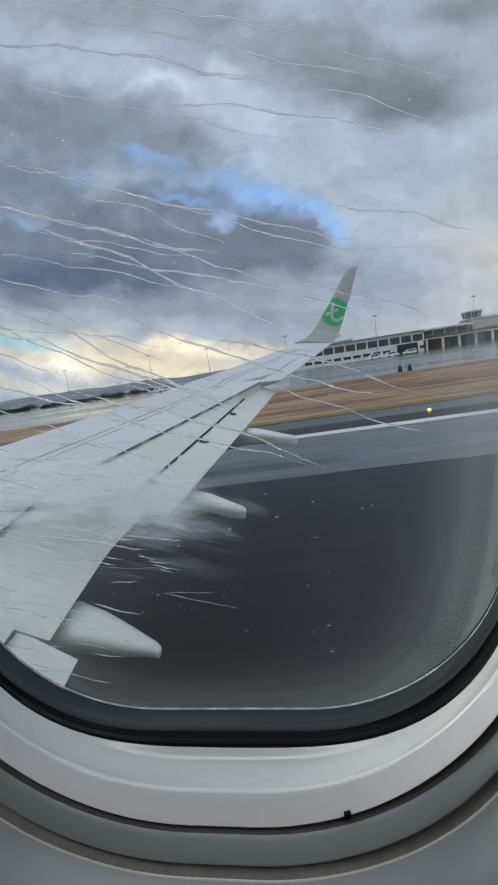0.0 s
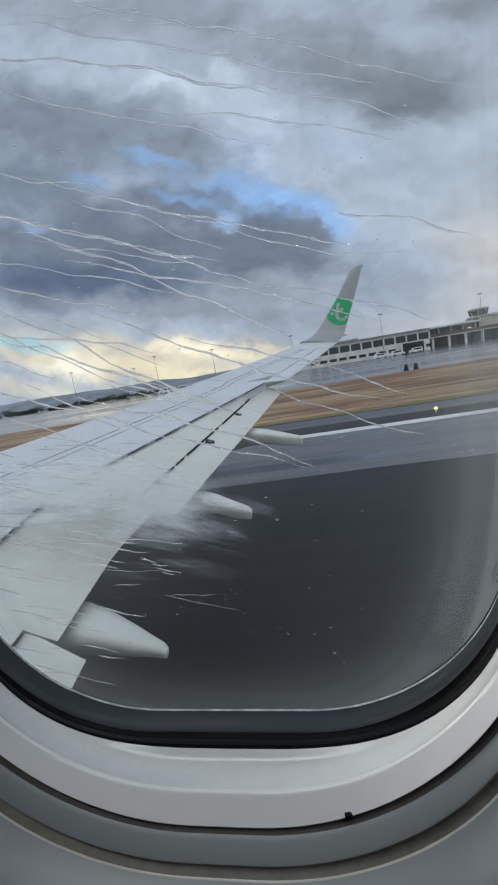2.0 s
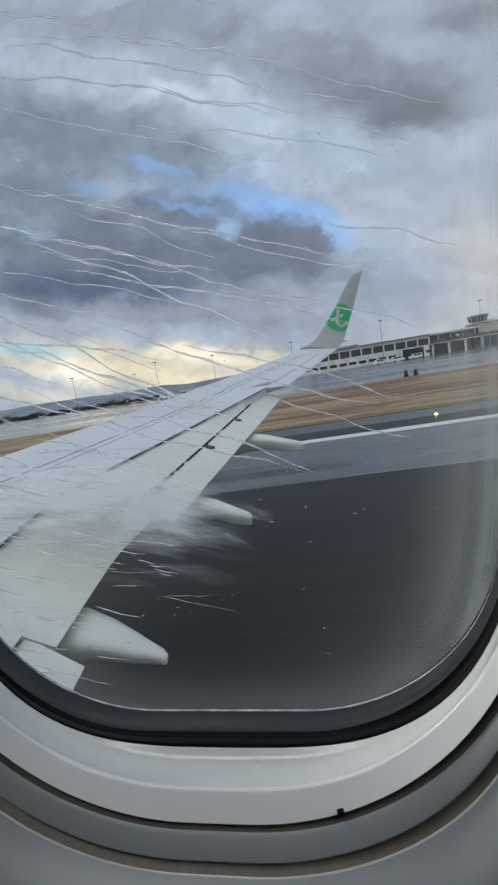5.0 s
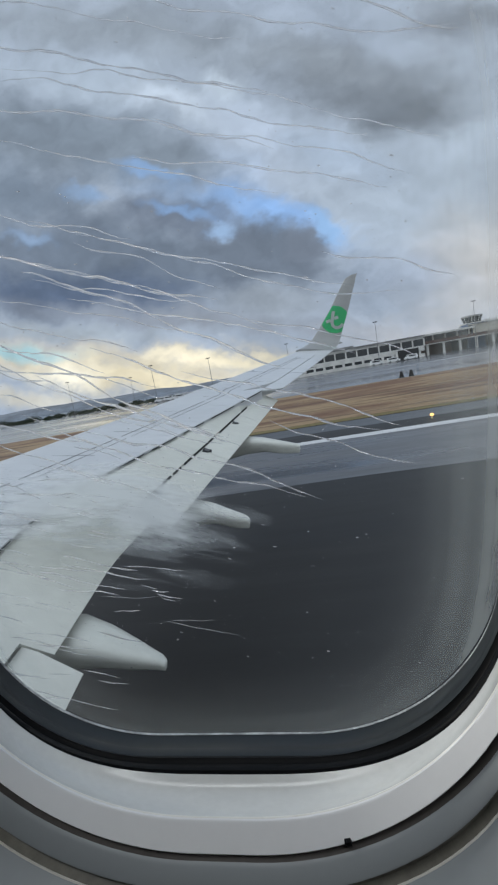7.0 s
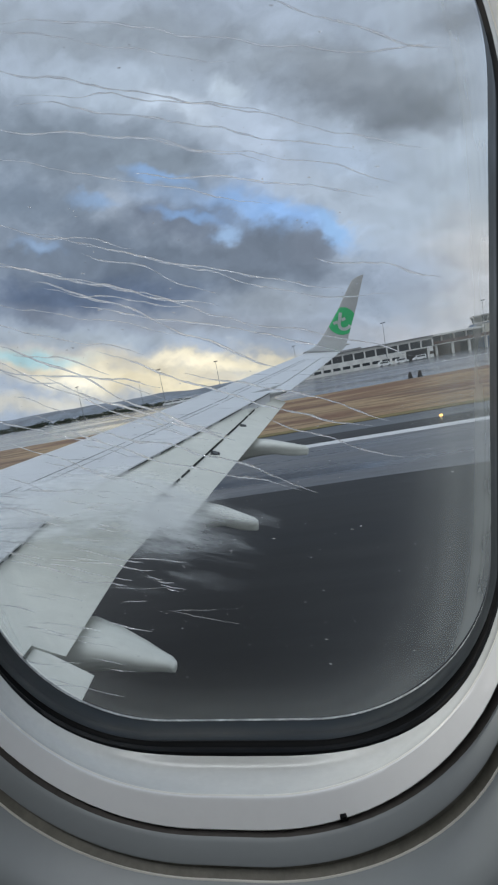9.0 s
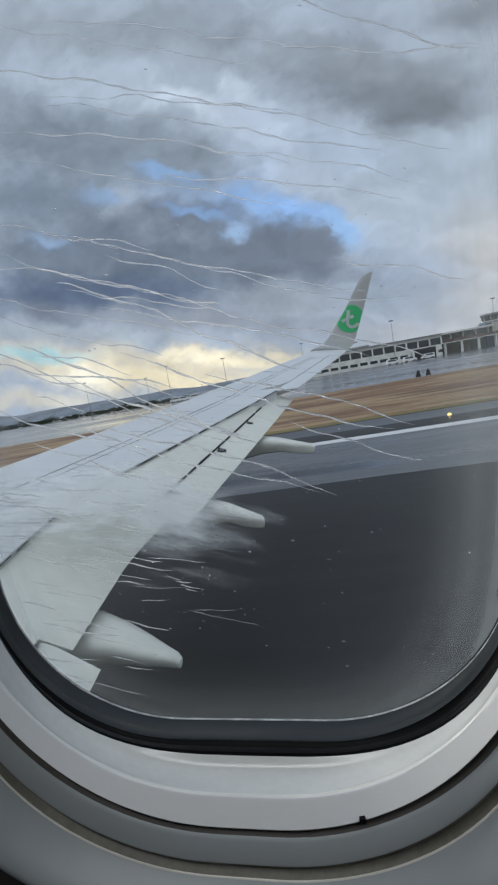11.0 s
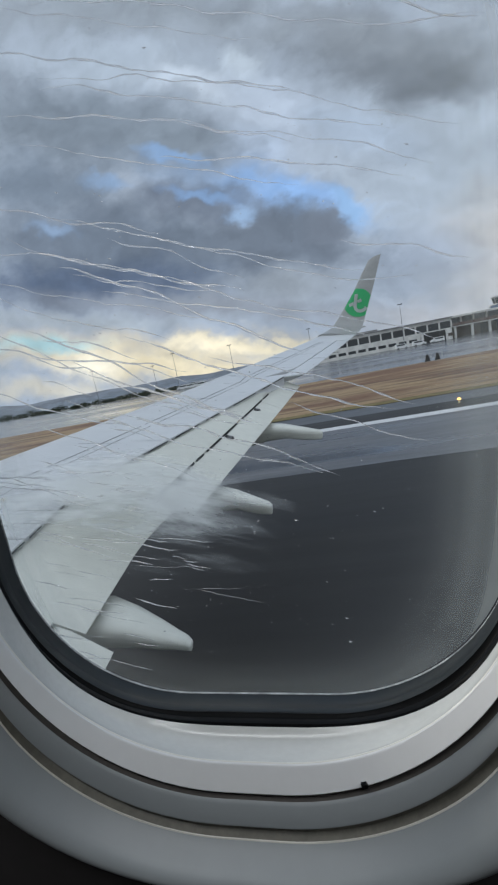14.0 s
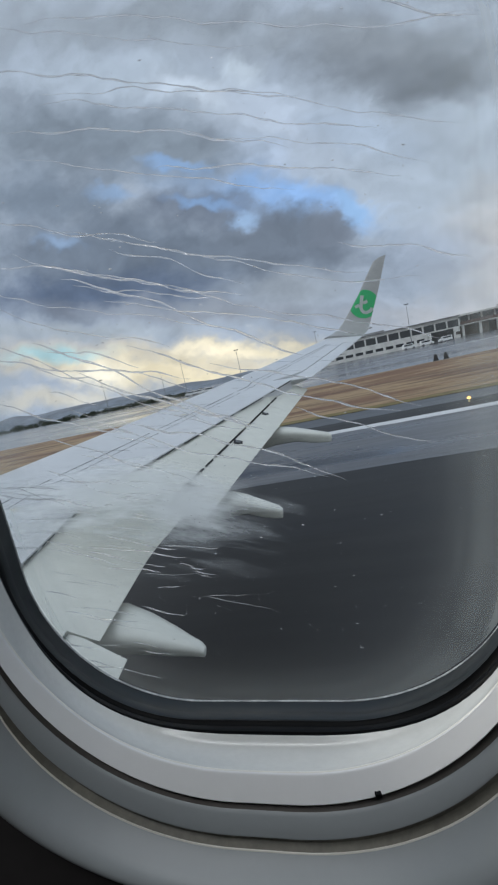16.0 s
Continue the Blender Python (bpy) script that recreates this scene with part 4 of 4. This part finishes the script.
def build_terminal():
    t = empty("terminal_wing", Matrix.Translation((-1, FY, 0)), label="pale concrete two-storey terminal wing with dark window bands", category="building")
    length, high = 57.0, 8.4
    # facade built of bands, so that the windows are real recesses
    wall = bmesh.new()
    box(0, length, 0.0, 0.5, 0, 1.3, bm=wall)
    box(0, length, 0.0, 0.5, 2.5, 4.6, bm=wall)
    box(0, length, 0.0, 0.5, 7.3, high, bm=wall)
    box(0, 0.5, 0.5, 24, 0, high, bm=wall)
    box(0, length, 23.6, 24, 0, high, bm=wall)
    part("wall", wall, M_CONC, t)
    part("end_pier", box(0, 6.5, -0.15, 0.0, 1.3, 7.3), M_CONC, t)
    part("roof", box(-0.6, length + 0.4, -1.0, 24.4, high, high + 0.45, 0.05), M_ROOF, t, "flat grey roof with a projecting edge")
    n = 11
    for i in range(n + 1):
        x = 6.5 + (length - 6.5) * i / n
        part("column", box(x - 0.28, x + 0.28, -0.12, 0.5, 4.6, 7.3), M_CONC, t)
        if i < n:
            part("window", box(x + 0.28, x + (length - 6.5) / n - 0.28, 0.30, 0.36, 4.6, 7.3), M_WIN, t, "recessed dark glazing")
    for i in range(9):
        x = 7.0 + 4.1 * i
        part("low_window", box(x + 0.5, x + 3.6, 0.28, 0.34, 1.3, 2.5), M_WIN, t, "low slot of dark glazing")
        part("mullion", box(x + 3.6, x + 4.6, 0.0, 0.5, 1.3, 2.5), M_CONC, t)
    part("low_pier", box(0, 7.5, 0.0, 0.5, 1.3, 2.5), M_CONC, t)
    part("gate", box(46, 54.5, -0.05, 0.3, 0.0, 4.1), M_INNER_SHADE, t, "wide vehicle opening, its inner shade painted as a dark slab")
    part("gate_frame", box(45.2, 46, -0.5, 0.3, 0, 4.6, 0.04), M_CONC, t)
    part("gate_frame", box(54.5, 55.3, -0.5, 0.3, 0, 4.6, 0.04), M_CONC, t)
    part("roof_unit", box(5, 9, 8, 12, high + 0.45, high + 2.0, 0.05), M_ROOF, t, "grey roof ventilation unit")
    part("roof_unit", box(20, 30, 10, 16, high + 0.45, high + 1.4, 0.05), M_ROOF, t, "grey roof ventilation unit")

    c = empty("terminal_concourse", Matrix.Translation((56.3, FY + 6, 0)), label="long airport concourse with brown canopy over open ground floor", category="building")
    part("back_wall", box(0, 130, 9, 9.5, 0, 9), M_CONC, c)
    part("ground_floor", box(0, 14, 4, 9, 0, 4.4), M_DUSK, c, "brown-grey plastered ground floor wall")
    part("ground_floor", box(14.02, 130, 6, 9, 0, 4.2), M_INNER_SHADE, c, "recessed ground floor with its shade painted dark")
    part("canopy", box(0, 130, -3, 9, 4.7, 6.0, 0.06), M_BROWN, c, "deep brown canopy")
    part("canopy_edge", box(-0.2, 130, -3.25, -3.0, 4.45, 4.75), M_CONC, c, "thin pale canopy edge")
    part("upper_wall", box(22, 130, 0.5, 1.0, 6.0, 9.6), M_BEIGE, c, "beige plastered upper storey")
    part("upper_glazing", box(0, 22, 2.4, 2.8, 6.0, 8.2), M_WIN, c, "dark upper glazing")
    part("roof", box(-1, 22.5, -0.8, 12, 8.2, 9.0, 0.06), M_CONC, c, "thick pale flat roof slab")
    part("roof", box(21.5, 131, 0.2, 14, 9.6, 10.0, 0.06), M_ROOF, c, "grey roof slab")
    for x0, x1, y0, z1, what in ((30, 37, 5, 11.0, "low roof plant room"), (58, 82, 4, 12.4, "plant room on the roof"), (86, 97, 3, 11.4, "low roof plant room"), (108, 124, 4, 12.0, "plant room on the roof")):
        part("roof_block", box(x0, x1, y0, 12, 10.0, z1, 0.05), M_CONC, c, what)
    for i in range(20):
        x = 2 + 6.6 * i
        part("column", box(x - 0.45, x + 0.45, -2.7, -1.9, 0, 4.5, 0.04), M_CONC, c)
    for i in range(5):
        x = 1.0 + 5.0 * i
        part("glazing_post", box(x - 0.3, x + 0.3, 1.9, 2.4, 6.0, 8.2), M_CONC, c)
    for i in range(7):
        x = 62 + 9.6 * i
        part("upper_window", box(x, x + 5.5, 0.42, 0.5, 6.6, 8.6), M_WIN, c, "dark window in the upper storey")
    for x in (66.0, 92.0, 112.0):
        bridge = part("boarding_bridge", box(x - 1.3, x + 1.3, -22, 0.5, 4.9, 7.3, 0.1), M_VAN, c, "white boarding bridge reaching out over the apron")
        part("bridge_cab", box(x - 1.9, x + 1.9, -25, -21.5, 4.7, 7.6, 0.15), M_ROOF, bridge, "grey bridge cab")
        part("bridge_leg", box(x - 0.35, x + 0.35, -19.4, -18.6, 0, 4.9, 0.04), M_POLE, bridge)

    w = empty("control_tower", Matrix.Translation((81.2, FY + 14, 0)) @ Matrix.Scale(0.82, 4), label="squat airport control tower with blue block and dark glazed cab", category="tower")
    part("shaft", box(-4.4, 4.4, -4, 4, 0, 12.6, 0.08), M_BLUE, w, "blue clad block")
    for i in range(4):
        x = -3.6 + 2.0 * i
        part("shaft_window", box(x, x + 1.3, -4.06, -3.98, 10.2, 11.8), M_WIN, w)
    part("gallery", box(-4.9, 4.9, -4.6, 4.6, 12.6, 13.0, 0.05), M_CONC, w, "pale walkway slab")
    oct_ring = lambda r, z: [(r * math.cos(a), r * math.sin(a), z) for a in np.linspace(math.pi / 8, 2 * math.pi + math.pi / 8, 8, endpoint=False)]
    part("cab", loft([oct_ring(4.0, 13.0), oct_ring(4.9, 16.0)]), M_WIN, w, "dark outward-leaning cab glazing")
    part("cab_roof", loft([oct_ring(5.2, 16.0), oct_ring(5.3, 16.3), oct_ring(4.7, 16.8)]), M_ROOF, w, "grey cab roof")
    for i in range(8):
        a = math.pi / 8 + i * math.pi / 4
        part("cab_post", tube([(4.02 * math.cos(a), 4.02 * math.sin(a), 13.0), (4.95 * math.cos(a), 4.95 * math.sin(a), 16.0)], 0.09, 6), M_CONC, w)
    part("aerial", tube([(0.5, 0, 16.8), (0.5, 0, 19.2)], 0.05, 6), M_POLE, w)
    part("railing", tube([(*p[:2], 14.0) for p in oct_ring(5.0, 0)] + [(*oct_ring(5.0, 0)[0][:2], 14.0)], 0.04, 6), M_POLE, w)


build_terminal()


def mast(x, y, high):
    m = empty("light_mast", Matrix.Translation((x, y, 0)), label="tall thin apron floodlight mast", category="light mast", group="apron light masts")
    part("pole", tube([(0, 0, -0.05), (0, 0, high * 0.5), (0, 0, high)], [0.15, 0.11, 0.07], 8), M_POLE, m)
    part("crossarm", box(-0.9, 0.9, -0.08, 0.08, high - 0.05, high + 0.1, 0.03), M_POLE, m)
    for k in (-0.7, -0.25, 0.25, 0.7):
        part("floodlight", box(k - 0.17, k + 0.17, -0.3, 0.12, high + 0.08, high + 0.30, 0.04), M_STEEL, m)
    return m


for x, y, high in ((36.5, 180, 17), (74, 178, 18), (-33.5, 176, 14.5), (-0.3, 200, 16), (-60, 180, 16), (-105, 190, 16), (-82, 210, 14)):
    mast(x, y, high)


def van(x, y, turn, body, group):
    v = empty("van", Matrix.Translation((x, y, 0)) @ pose(0, 0, 0, 0, 0, turn), label="small white service van parked on the wet apron", category="van", group=group)
    prof = [(-2.3, 0.35), (2.35, 0.35), (2.4, 0.95), (1.75, 1.15), (1.2, 1.9), (-2.2, 2.0), (-2.35, 1.6)]
    bm = loft([[(x_, s * (0.9 if z_ < 1.2 else 0.78), z_) for x_, z_ in prof] for s in (-1, 1)])
    part("body", bm, body, v)
    for s in (-1, 1):
        part("side_window", box(-1.9, 1.0, s * 0.86 - 0.03, s * 0.86 + 0.03, 1.25, 1.75), M_WIN, v)
        for k in (-1.45, 1.45):
            w = part("wheel", tube([(k, s * 0.95, 0.33), (k, s * 0.72, 0.33)], 0.33, 14), M_TYRE, v)
            part("rim", tube([(k, s * 0.965, 0.33), (k, s * 0.94, 0.33)], 0.18, 10), M_POLE, w)
    part("windscreen", box(1.28, 1.62, -0.7, 0.7, 1.2, 1.75), M_WIN, v)
    return v


for x, y, turn in ((33, 168, 4), (39.5, 169, 2), (46, 169, 182), (-38, 170, 0), (-47, 172, 2), (-52, 173, 0), (-57, 175, 178)):
    van(x, y, turn, M_VAN, "vans on the apron")


def bus(x, y):
    b = empty("apron_bus", Matrix.Translation((x, y, 0)), label="yellow and white apron bus beside the concourse", category="bus", group="apron buses")
    part("body", box(-6, 6, -1.35, 1.35, 0.35, 3.0, 0.18), M_YELLOW, b)
    part("roof", box(-5.8, 5.8, -1.25, 1.25, 3.0, 3.18, 0.06), M_VAN, b)
    for i in range(6):
        part("window", box(-5.5 + 1.85 * i, -4.0 + 1.85 * i, -1.39, -1.34, 1.5, 2.55), M_WIN, b)
    for k in (-3.8, 3.6):
        for s in (-1, 1):
            part("wheel", tube([(k, s * 1.38, 0.48), (k, s * 1.1, 0.48)], 0.48, 14), M_TYRE, b)


bus(96, 172)


def airliner(x, y, turn):
    a = empty("parked_airliner", Matrix.Translation((x, y, 0)) @ pose(0, 0, 0, 0, 0, turn), label="white parked airliner with red tail fin", category="airliner")
    circ = lambda xx, r, z: [(xx, r * math.cos(t), z + r * math.sin(t)) for t in np.linspace(0, 2 * math.pi, 18, endpoint=False)]
    part("fuselage", loft([circ(-15, 0.15, 3.1), circ(-14.4, 0.9, 3.2), circ(-13, 1.6, 3.4), circ(-10.5, 1.95, 3.5), (circ(6, 1.95, 3.5)), circ(11, 1.5, 3.9), circ(16, 0.5, 4.6), circ(17, 0.15, 4.7)]), M_VAN, a, smooth=60)
    for s in (-1, 1):
        part("wing", slab([(-4, s * 1.5, 2.6), (1.5, s * 1.5, 2.6), (5.2, s * 16, 4.0), (3.7, s * 16, 4.0)], 0.3), M_WHITE, a)
        part("tailplane", slab([(12, s * 0.6, 4.7), (15.5, s * 0.6, 4.7), (17, s * 6, 5.2), (15.6, s * 6, 5.2)], 0.18), M_WHITE, a)
        part("engine", loft([[(xx, s * 5 + r * math.cos(t), 1.7 + r * math.sin(t)) for t in np.linspace(0, 2 * math.pi, 14, endpoint=False)] for xx, r in ((-5.5, 0.85), (-5.2, 1.0), (-3, 1.0), (-1.2, 0.6))]), M_WHITE, a, smooth=50)
        part("main_wheel", tube([(1.5, s * 2.5, 0.55), (1.5, s * 3.2, 0.55)], 0.55, 14), M_TYRE, a)
        part("main_strut", tube([(1.5, s * 2.85, 0.5), (1.5, s * 2.6, 2.6)], 0.14, 8), M_POLE, a)
    part("nose_wheel", tube([(-11.5, -0.3, 0.4), (-11.5, 0.3, 0.4)], 0.4, 12), M_TYRE, a)
    part("nose_strut", tube([(-11.5, 0, 0.4), (-11.5, 0, 2.0)], 0.1, 8), M_POLE, a)
    part("tail_fin", loft([[(9.5, -0.15, 5.0), (15.5, -0.15, 5.2), (17.5, -0.08, 11.5), (14.8, -0.08, 11.5)], [(9.5, 0.15, 5.0), (15.5, 0.15, 5.2), (17.5, 0.08, 11.5), (14.8, 0.08, 11.5)]]), M_RED, a, "red tail fin")


airliner(104, 158, 60)


def shrub(x, y, wide, high, seed):
    rnd = random.Random(seed)
    s = empty("tree", Matrix.Translation((x, y, 0)), label="low dark wind-blown bushy tree at the apron edge", category="tree", group="bushy trees by the shore")
    part("trunk", tube([(0, 0, -0.1), (0.1, 0, high * 0.4), (0.2, 0.1, high * 0.75)], [0.25, 0.18, 0.06], 7), M_BARK, s)
    for k in range(4):
        a = k * 1.6 + rnd.random()
        part("limb", tube([(0.1, 0, high * 0.35), (wide * 0.3 * math.cos(a), wide * 0.3 * math.sin(a), high * 0.7)], [0.1, 0.04], 6), M_BARK, s)
    bm = bmesh.new()
    for k in range(520):
        r, a, h = rnd.random() ** 0.6, rnd.random() * 6.283, rnd.random()
        c = Vector((wide * 0.5 * r * math.cos(a), wide * 0.5 * r * math.sin(a), high * (0.08 + 0.92 * h * (1 - 0.55 * r * r)) + rnd.uniform(-0.2, 0.2)))
        d = Vector((rnd.uniform(-1, 1), rnd.uniform(-1, 1), rnd.uniform(-0.6, 0.9))).normalized()
        e = d.orthogonal().normalized()
        z = rnd.uniform(0.18, 0.45)
        q = [bm.verts.new(c + d * z), bm.verts.new(c + e * z * 0.5), bm.verts.new(c - d * z), bm.verts.new(c - e * z * 0.5)]
        bm.faces.new(q)
    part("crown", bm, M_LEAF, s, "ragged dark green crown")


belt = random.Random(23)
for i in range(22):
    shrub(-62 - 6.3 * i + belt.uniform(-2.2, 2.2), 196 + 0.45 * i + belt.uniform(-4, 6), belt.uniform(6, 11), belt.uniform(1.8, 3.6), 11 + i)


def edge_light(x, y):
    e = empty("runway_edge_light", Matrix.Translation((x, y, 0)), label="small glowing amber runway edge light", category="runway light", group="runway edge lights")
    part("stem", tube([(0, 0, -0.02), (0, 0, 0.16)], 0.05, 8), M_YELLOW, e)
    part("lens", tube([(0, 0, 0.16), (0, 0, 0.20), (0, 0, 0.28)], [0.10, 0.11, 0.05], 10), M_AMBER, e)


for x in (-113, -53, 7, 67):
    edge_light(x, 24.2)


def marker(x, y):
    e = empty("marker_board", Matrix.Translation((x, y, 0)), label="small dark triangular marker board in the grass", category="marker board", group="marker boards")
    part("board", loft([[(-0.36, -0.05, 0.15), (0.36, -0.05, 0.15), (0.12, -0.05, 1.05), (-0.12, -0.05, 1.05)], [(-0.36, 0.05, 0.15), (0.36, 0.05, 0.15), (0.12, 0.05, 1.05), (-0.12, 0.05, 1.05)]]), M_STEEL, e)
    for k in (-0.3, 0.3):
        part("leg", box(k - 0.04, k + 0.04, -0.04, 0.04, -0.15, 0.3), M_POLE, e)


marker(15.0, 61.5)
marker(16.3, 61.5)


# ---- rain on the pane ----
def build_rain():
    rnd = random.Random(5)
    E, DOME = 0.1744, 0.24

    def streak(x, z, length, slope, wide):
        length = min(length, 0.118 - x)
        pts, k = [], max(int(length / 0.0025), 6)
        y, kick, bend = z, 0.0, rnd.uniform(0, 6)
        for i in range(k + 1):
            kick = kick * 0.35 + rnd.uniform(-1, 1) * 0.00042
            y += -slope * length / k * (1 + 0.28 * math.sin(bend + i * 0.09) + 0.3 * math.sin(bend * 3 + i * 0.47)) + kick
            pts.append(wpt(x + length * i / k, E, y))
        beat = rnd.uniform(0.5, 1.1)
        rad = [wide * min(1, 5 * i / k + 0.1, 6 * (k - i) / k + 0.08) * (0.68 + 0.32 * math.sin(i * beat) * math.sin(i * 0.37)) for i in range(k + 1)]
        # flat on the pane, gently domed on the other side
        section = [(q, 0.0) for q in (1.0, 0.4, -0.4, -1.0)] + [(q, (1 - q * q) ** 1.5) for q in (-0.8, -0.55, -0.3, 0.0, 0.3, 0.55, 0.8)]
        rows = [[p + W_V * r * q + W_N * r * DOME * h for q, h in section] for p, r in zip(pts, rad)]
        ob = single("rain_streak", loft(rows), M_WATER, AIR, 180, label="long wavy streak of rain water on the window pane" if length > 0.06 else "short wavy streak of rain water on the window pane", category="rain streak", group="rain streaks on the pane")
        ob.visible_shadow = False

    # long rivulets over the sky, dragged aft by the airflow
    for i in range(13):
        streak(rnd.uniform(-0.125, 0.05), 0.185 - 0.0125 * i + rnd.uniform(-0.004, 0.004), rnd.uniform(0.06, 0.19), rnd.uniform(0.28, 0.36), rnd.uniform(0.00028, 0.00058))
    # heavier ones across the horizon and the wing
    for i in range(11):
        streak(rnd.uniform(-0.125, -0.02), 0.078 - 0.0085 * i + rnd.uniform(-0.002, 0.002), rnd.uniform(0.05, 0.13), rnd.uniform(0.36, 0.46), rnd.uniform(0.00036, 0.00082))
    for i in range(12):
        streak(rnd.uniform(-0.125, -0.03), 0.030 - 0.0065 * i, rnd.uniform(0.02, 0.07), rnd.uniform(0.34, 0.43), rnd.uniform(0.0002, 0.0005))
    for i in range(34):
        z = rnd.uniform(-0.150, -0.030)
        streak(-0.12 - 0.10 * (z + 0.03) + rnd.uniform(-0.015, 0.05), z, rnd.uniform(0.012, 0.045), rnd.uniform(0.18, 0.30), rnd.uniform(0.00022, 0.00055))
    # fine broken trickles along the trailing edge
    for i in range(24):
        z = rnd.uniform(-0.112, -0.026)
        streak(-0.052 - 0.09 * (z + 0.06) + rnd.uniform(-0.025, 0.025), z, 0.005 + 0.035 * rnd.random() ** 2, rnd.uniform(0.02, 0.32), rnd.uniform(0.00014, 0.00042))
    # a few strays over the runway
    for x, z, length in ((0.0, 0.012, 0.09), (0.03, 0.03, 0.07), (0.035, -0.012, 0.06), (0.062, 0.052, 0.05)):
        streak(x, z, length, 0.36, 0.0005)
    drops = bmesh.new()
    for i in range(420):
        x, z, r = rnd.uniform(-0.12, 0.12), rnd.uniform(-0.165, 0.165), rnd.choice((0.0001, 0.00013, 0.00016, 0.0002, 0.00028))
        tail = rnd.choice((1.0, 1.3, 1.7, 2.6, 3.6))
        bmesh.ops.create_icosphere(drops, subdivisions=1, radius=r, matrix=Matrix.Translation(wpt(x, E, z)) @ pose(0, 0, 0, 0, rnd.uniform(5, 20), 0) @ Matrix.Diagonal((tail, 0.22, 1, 1)))
    # more spray behind the trailing edge
    for i in range(160):
        x, z = rnd.gauss(-0.025, 0.03), rnd.uniform(-0.12, -0.02)
        bmesh.ops.create_icosphere(drops, subdivisions=1, radius=rnd.choice((0.00008, 0.00012, 0.00018)), matrix=Matrix.Translation(wpt(x, E, z)) @ pose(0, 0, 0, 0, rnd.uniform(5, 25), 0) @ Matrix.Diagonal((rnd.uniform(1, 3), 0.22, 1, 1)))
    ob = single("rain_drops", drops, M_WATER, AIR, 80, label="scattered tiny rain drops on the window pane", category="rain", kind="stuff")
    ob.visible_shadow = False
    # thinner rivulets between the long ones
    for i in range(8):
        streak(rnd.uniform(-0.12, 0.01), 0.178 - 0.0165 * i + rnd.uniform(-0.004, 0.004), rnd.uniform(0.07, 0.15), rnd.uniform(0.24, 0.33), rnd.uniform(0.00026, 0.0005))


build_rain()
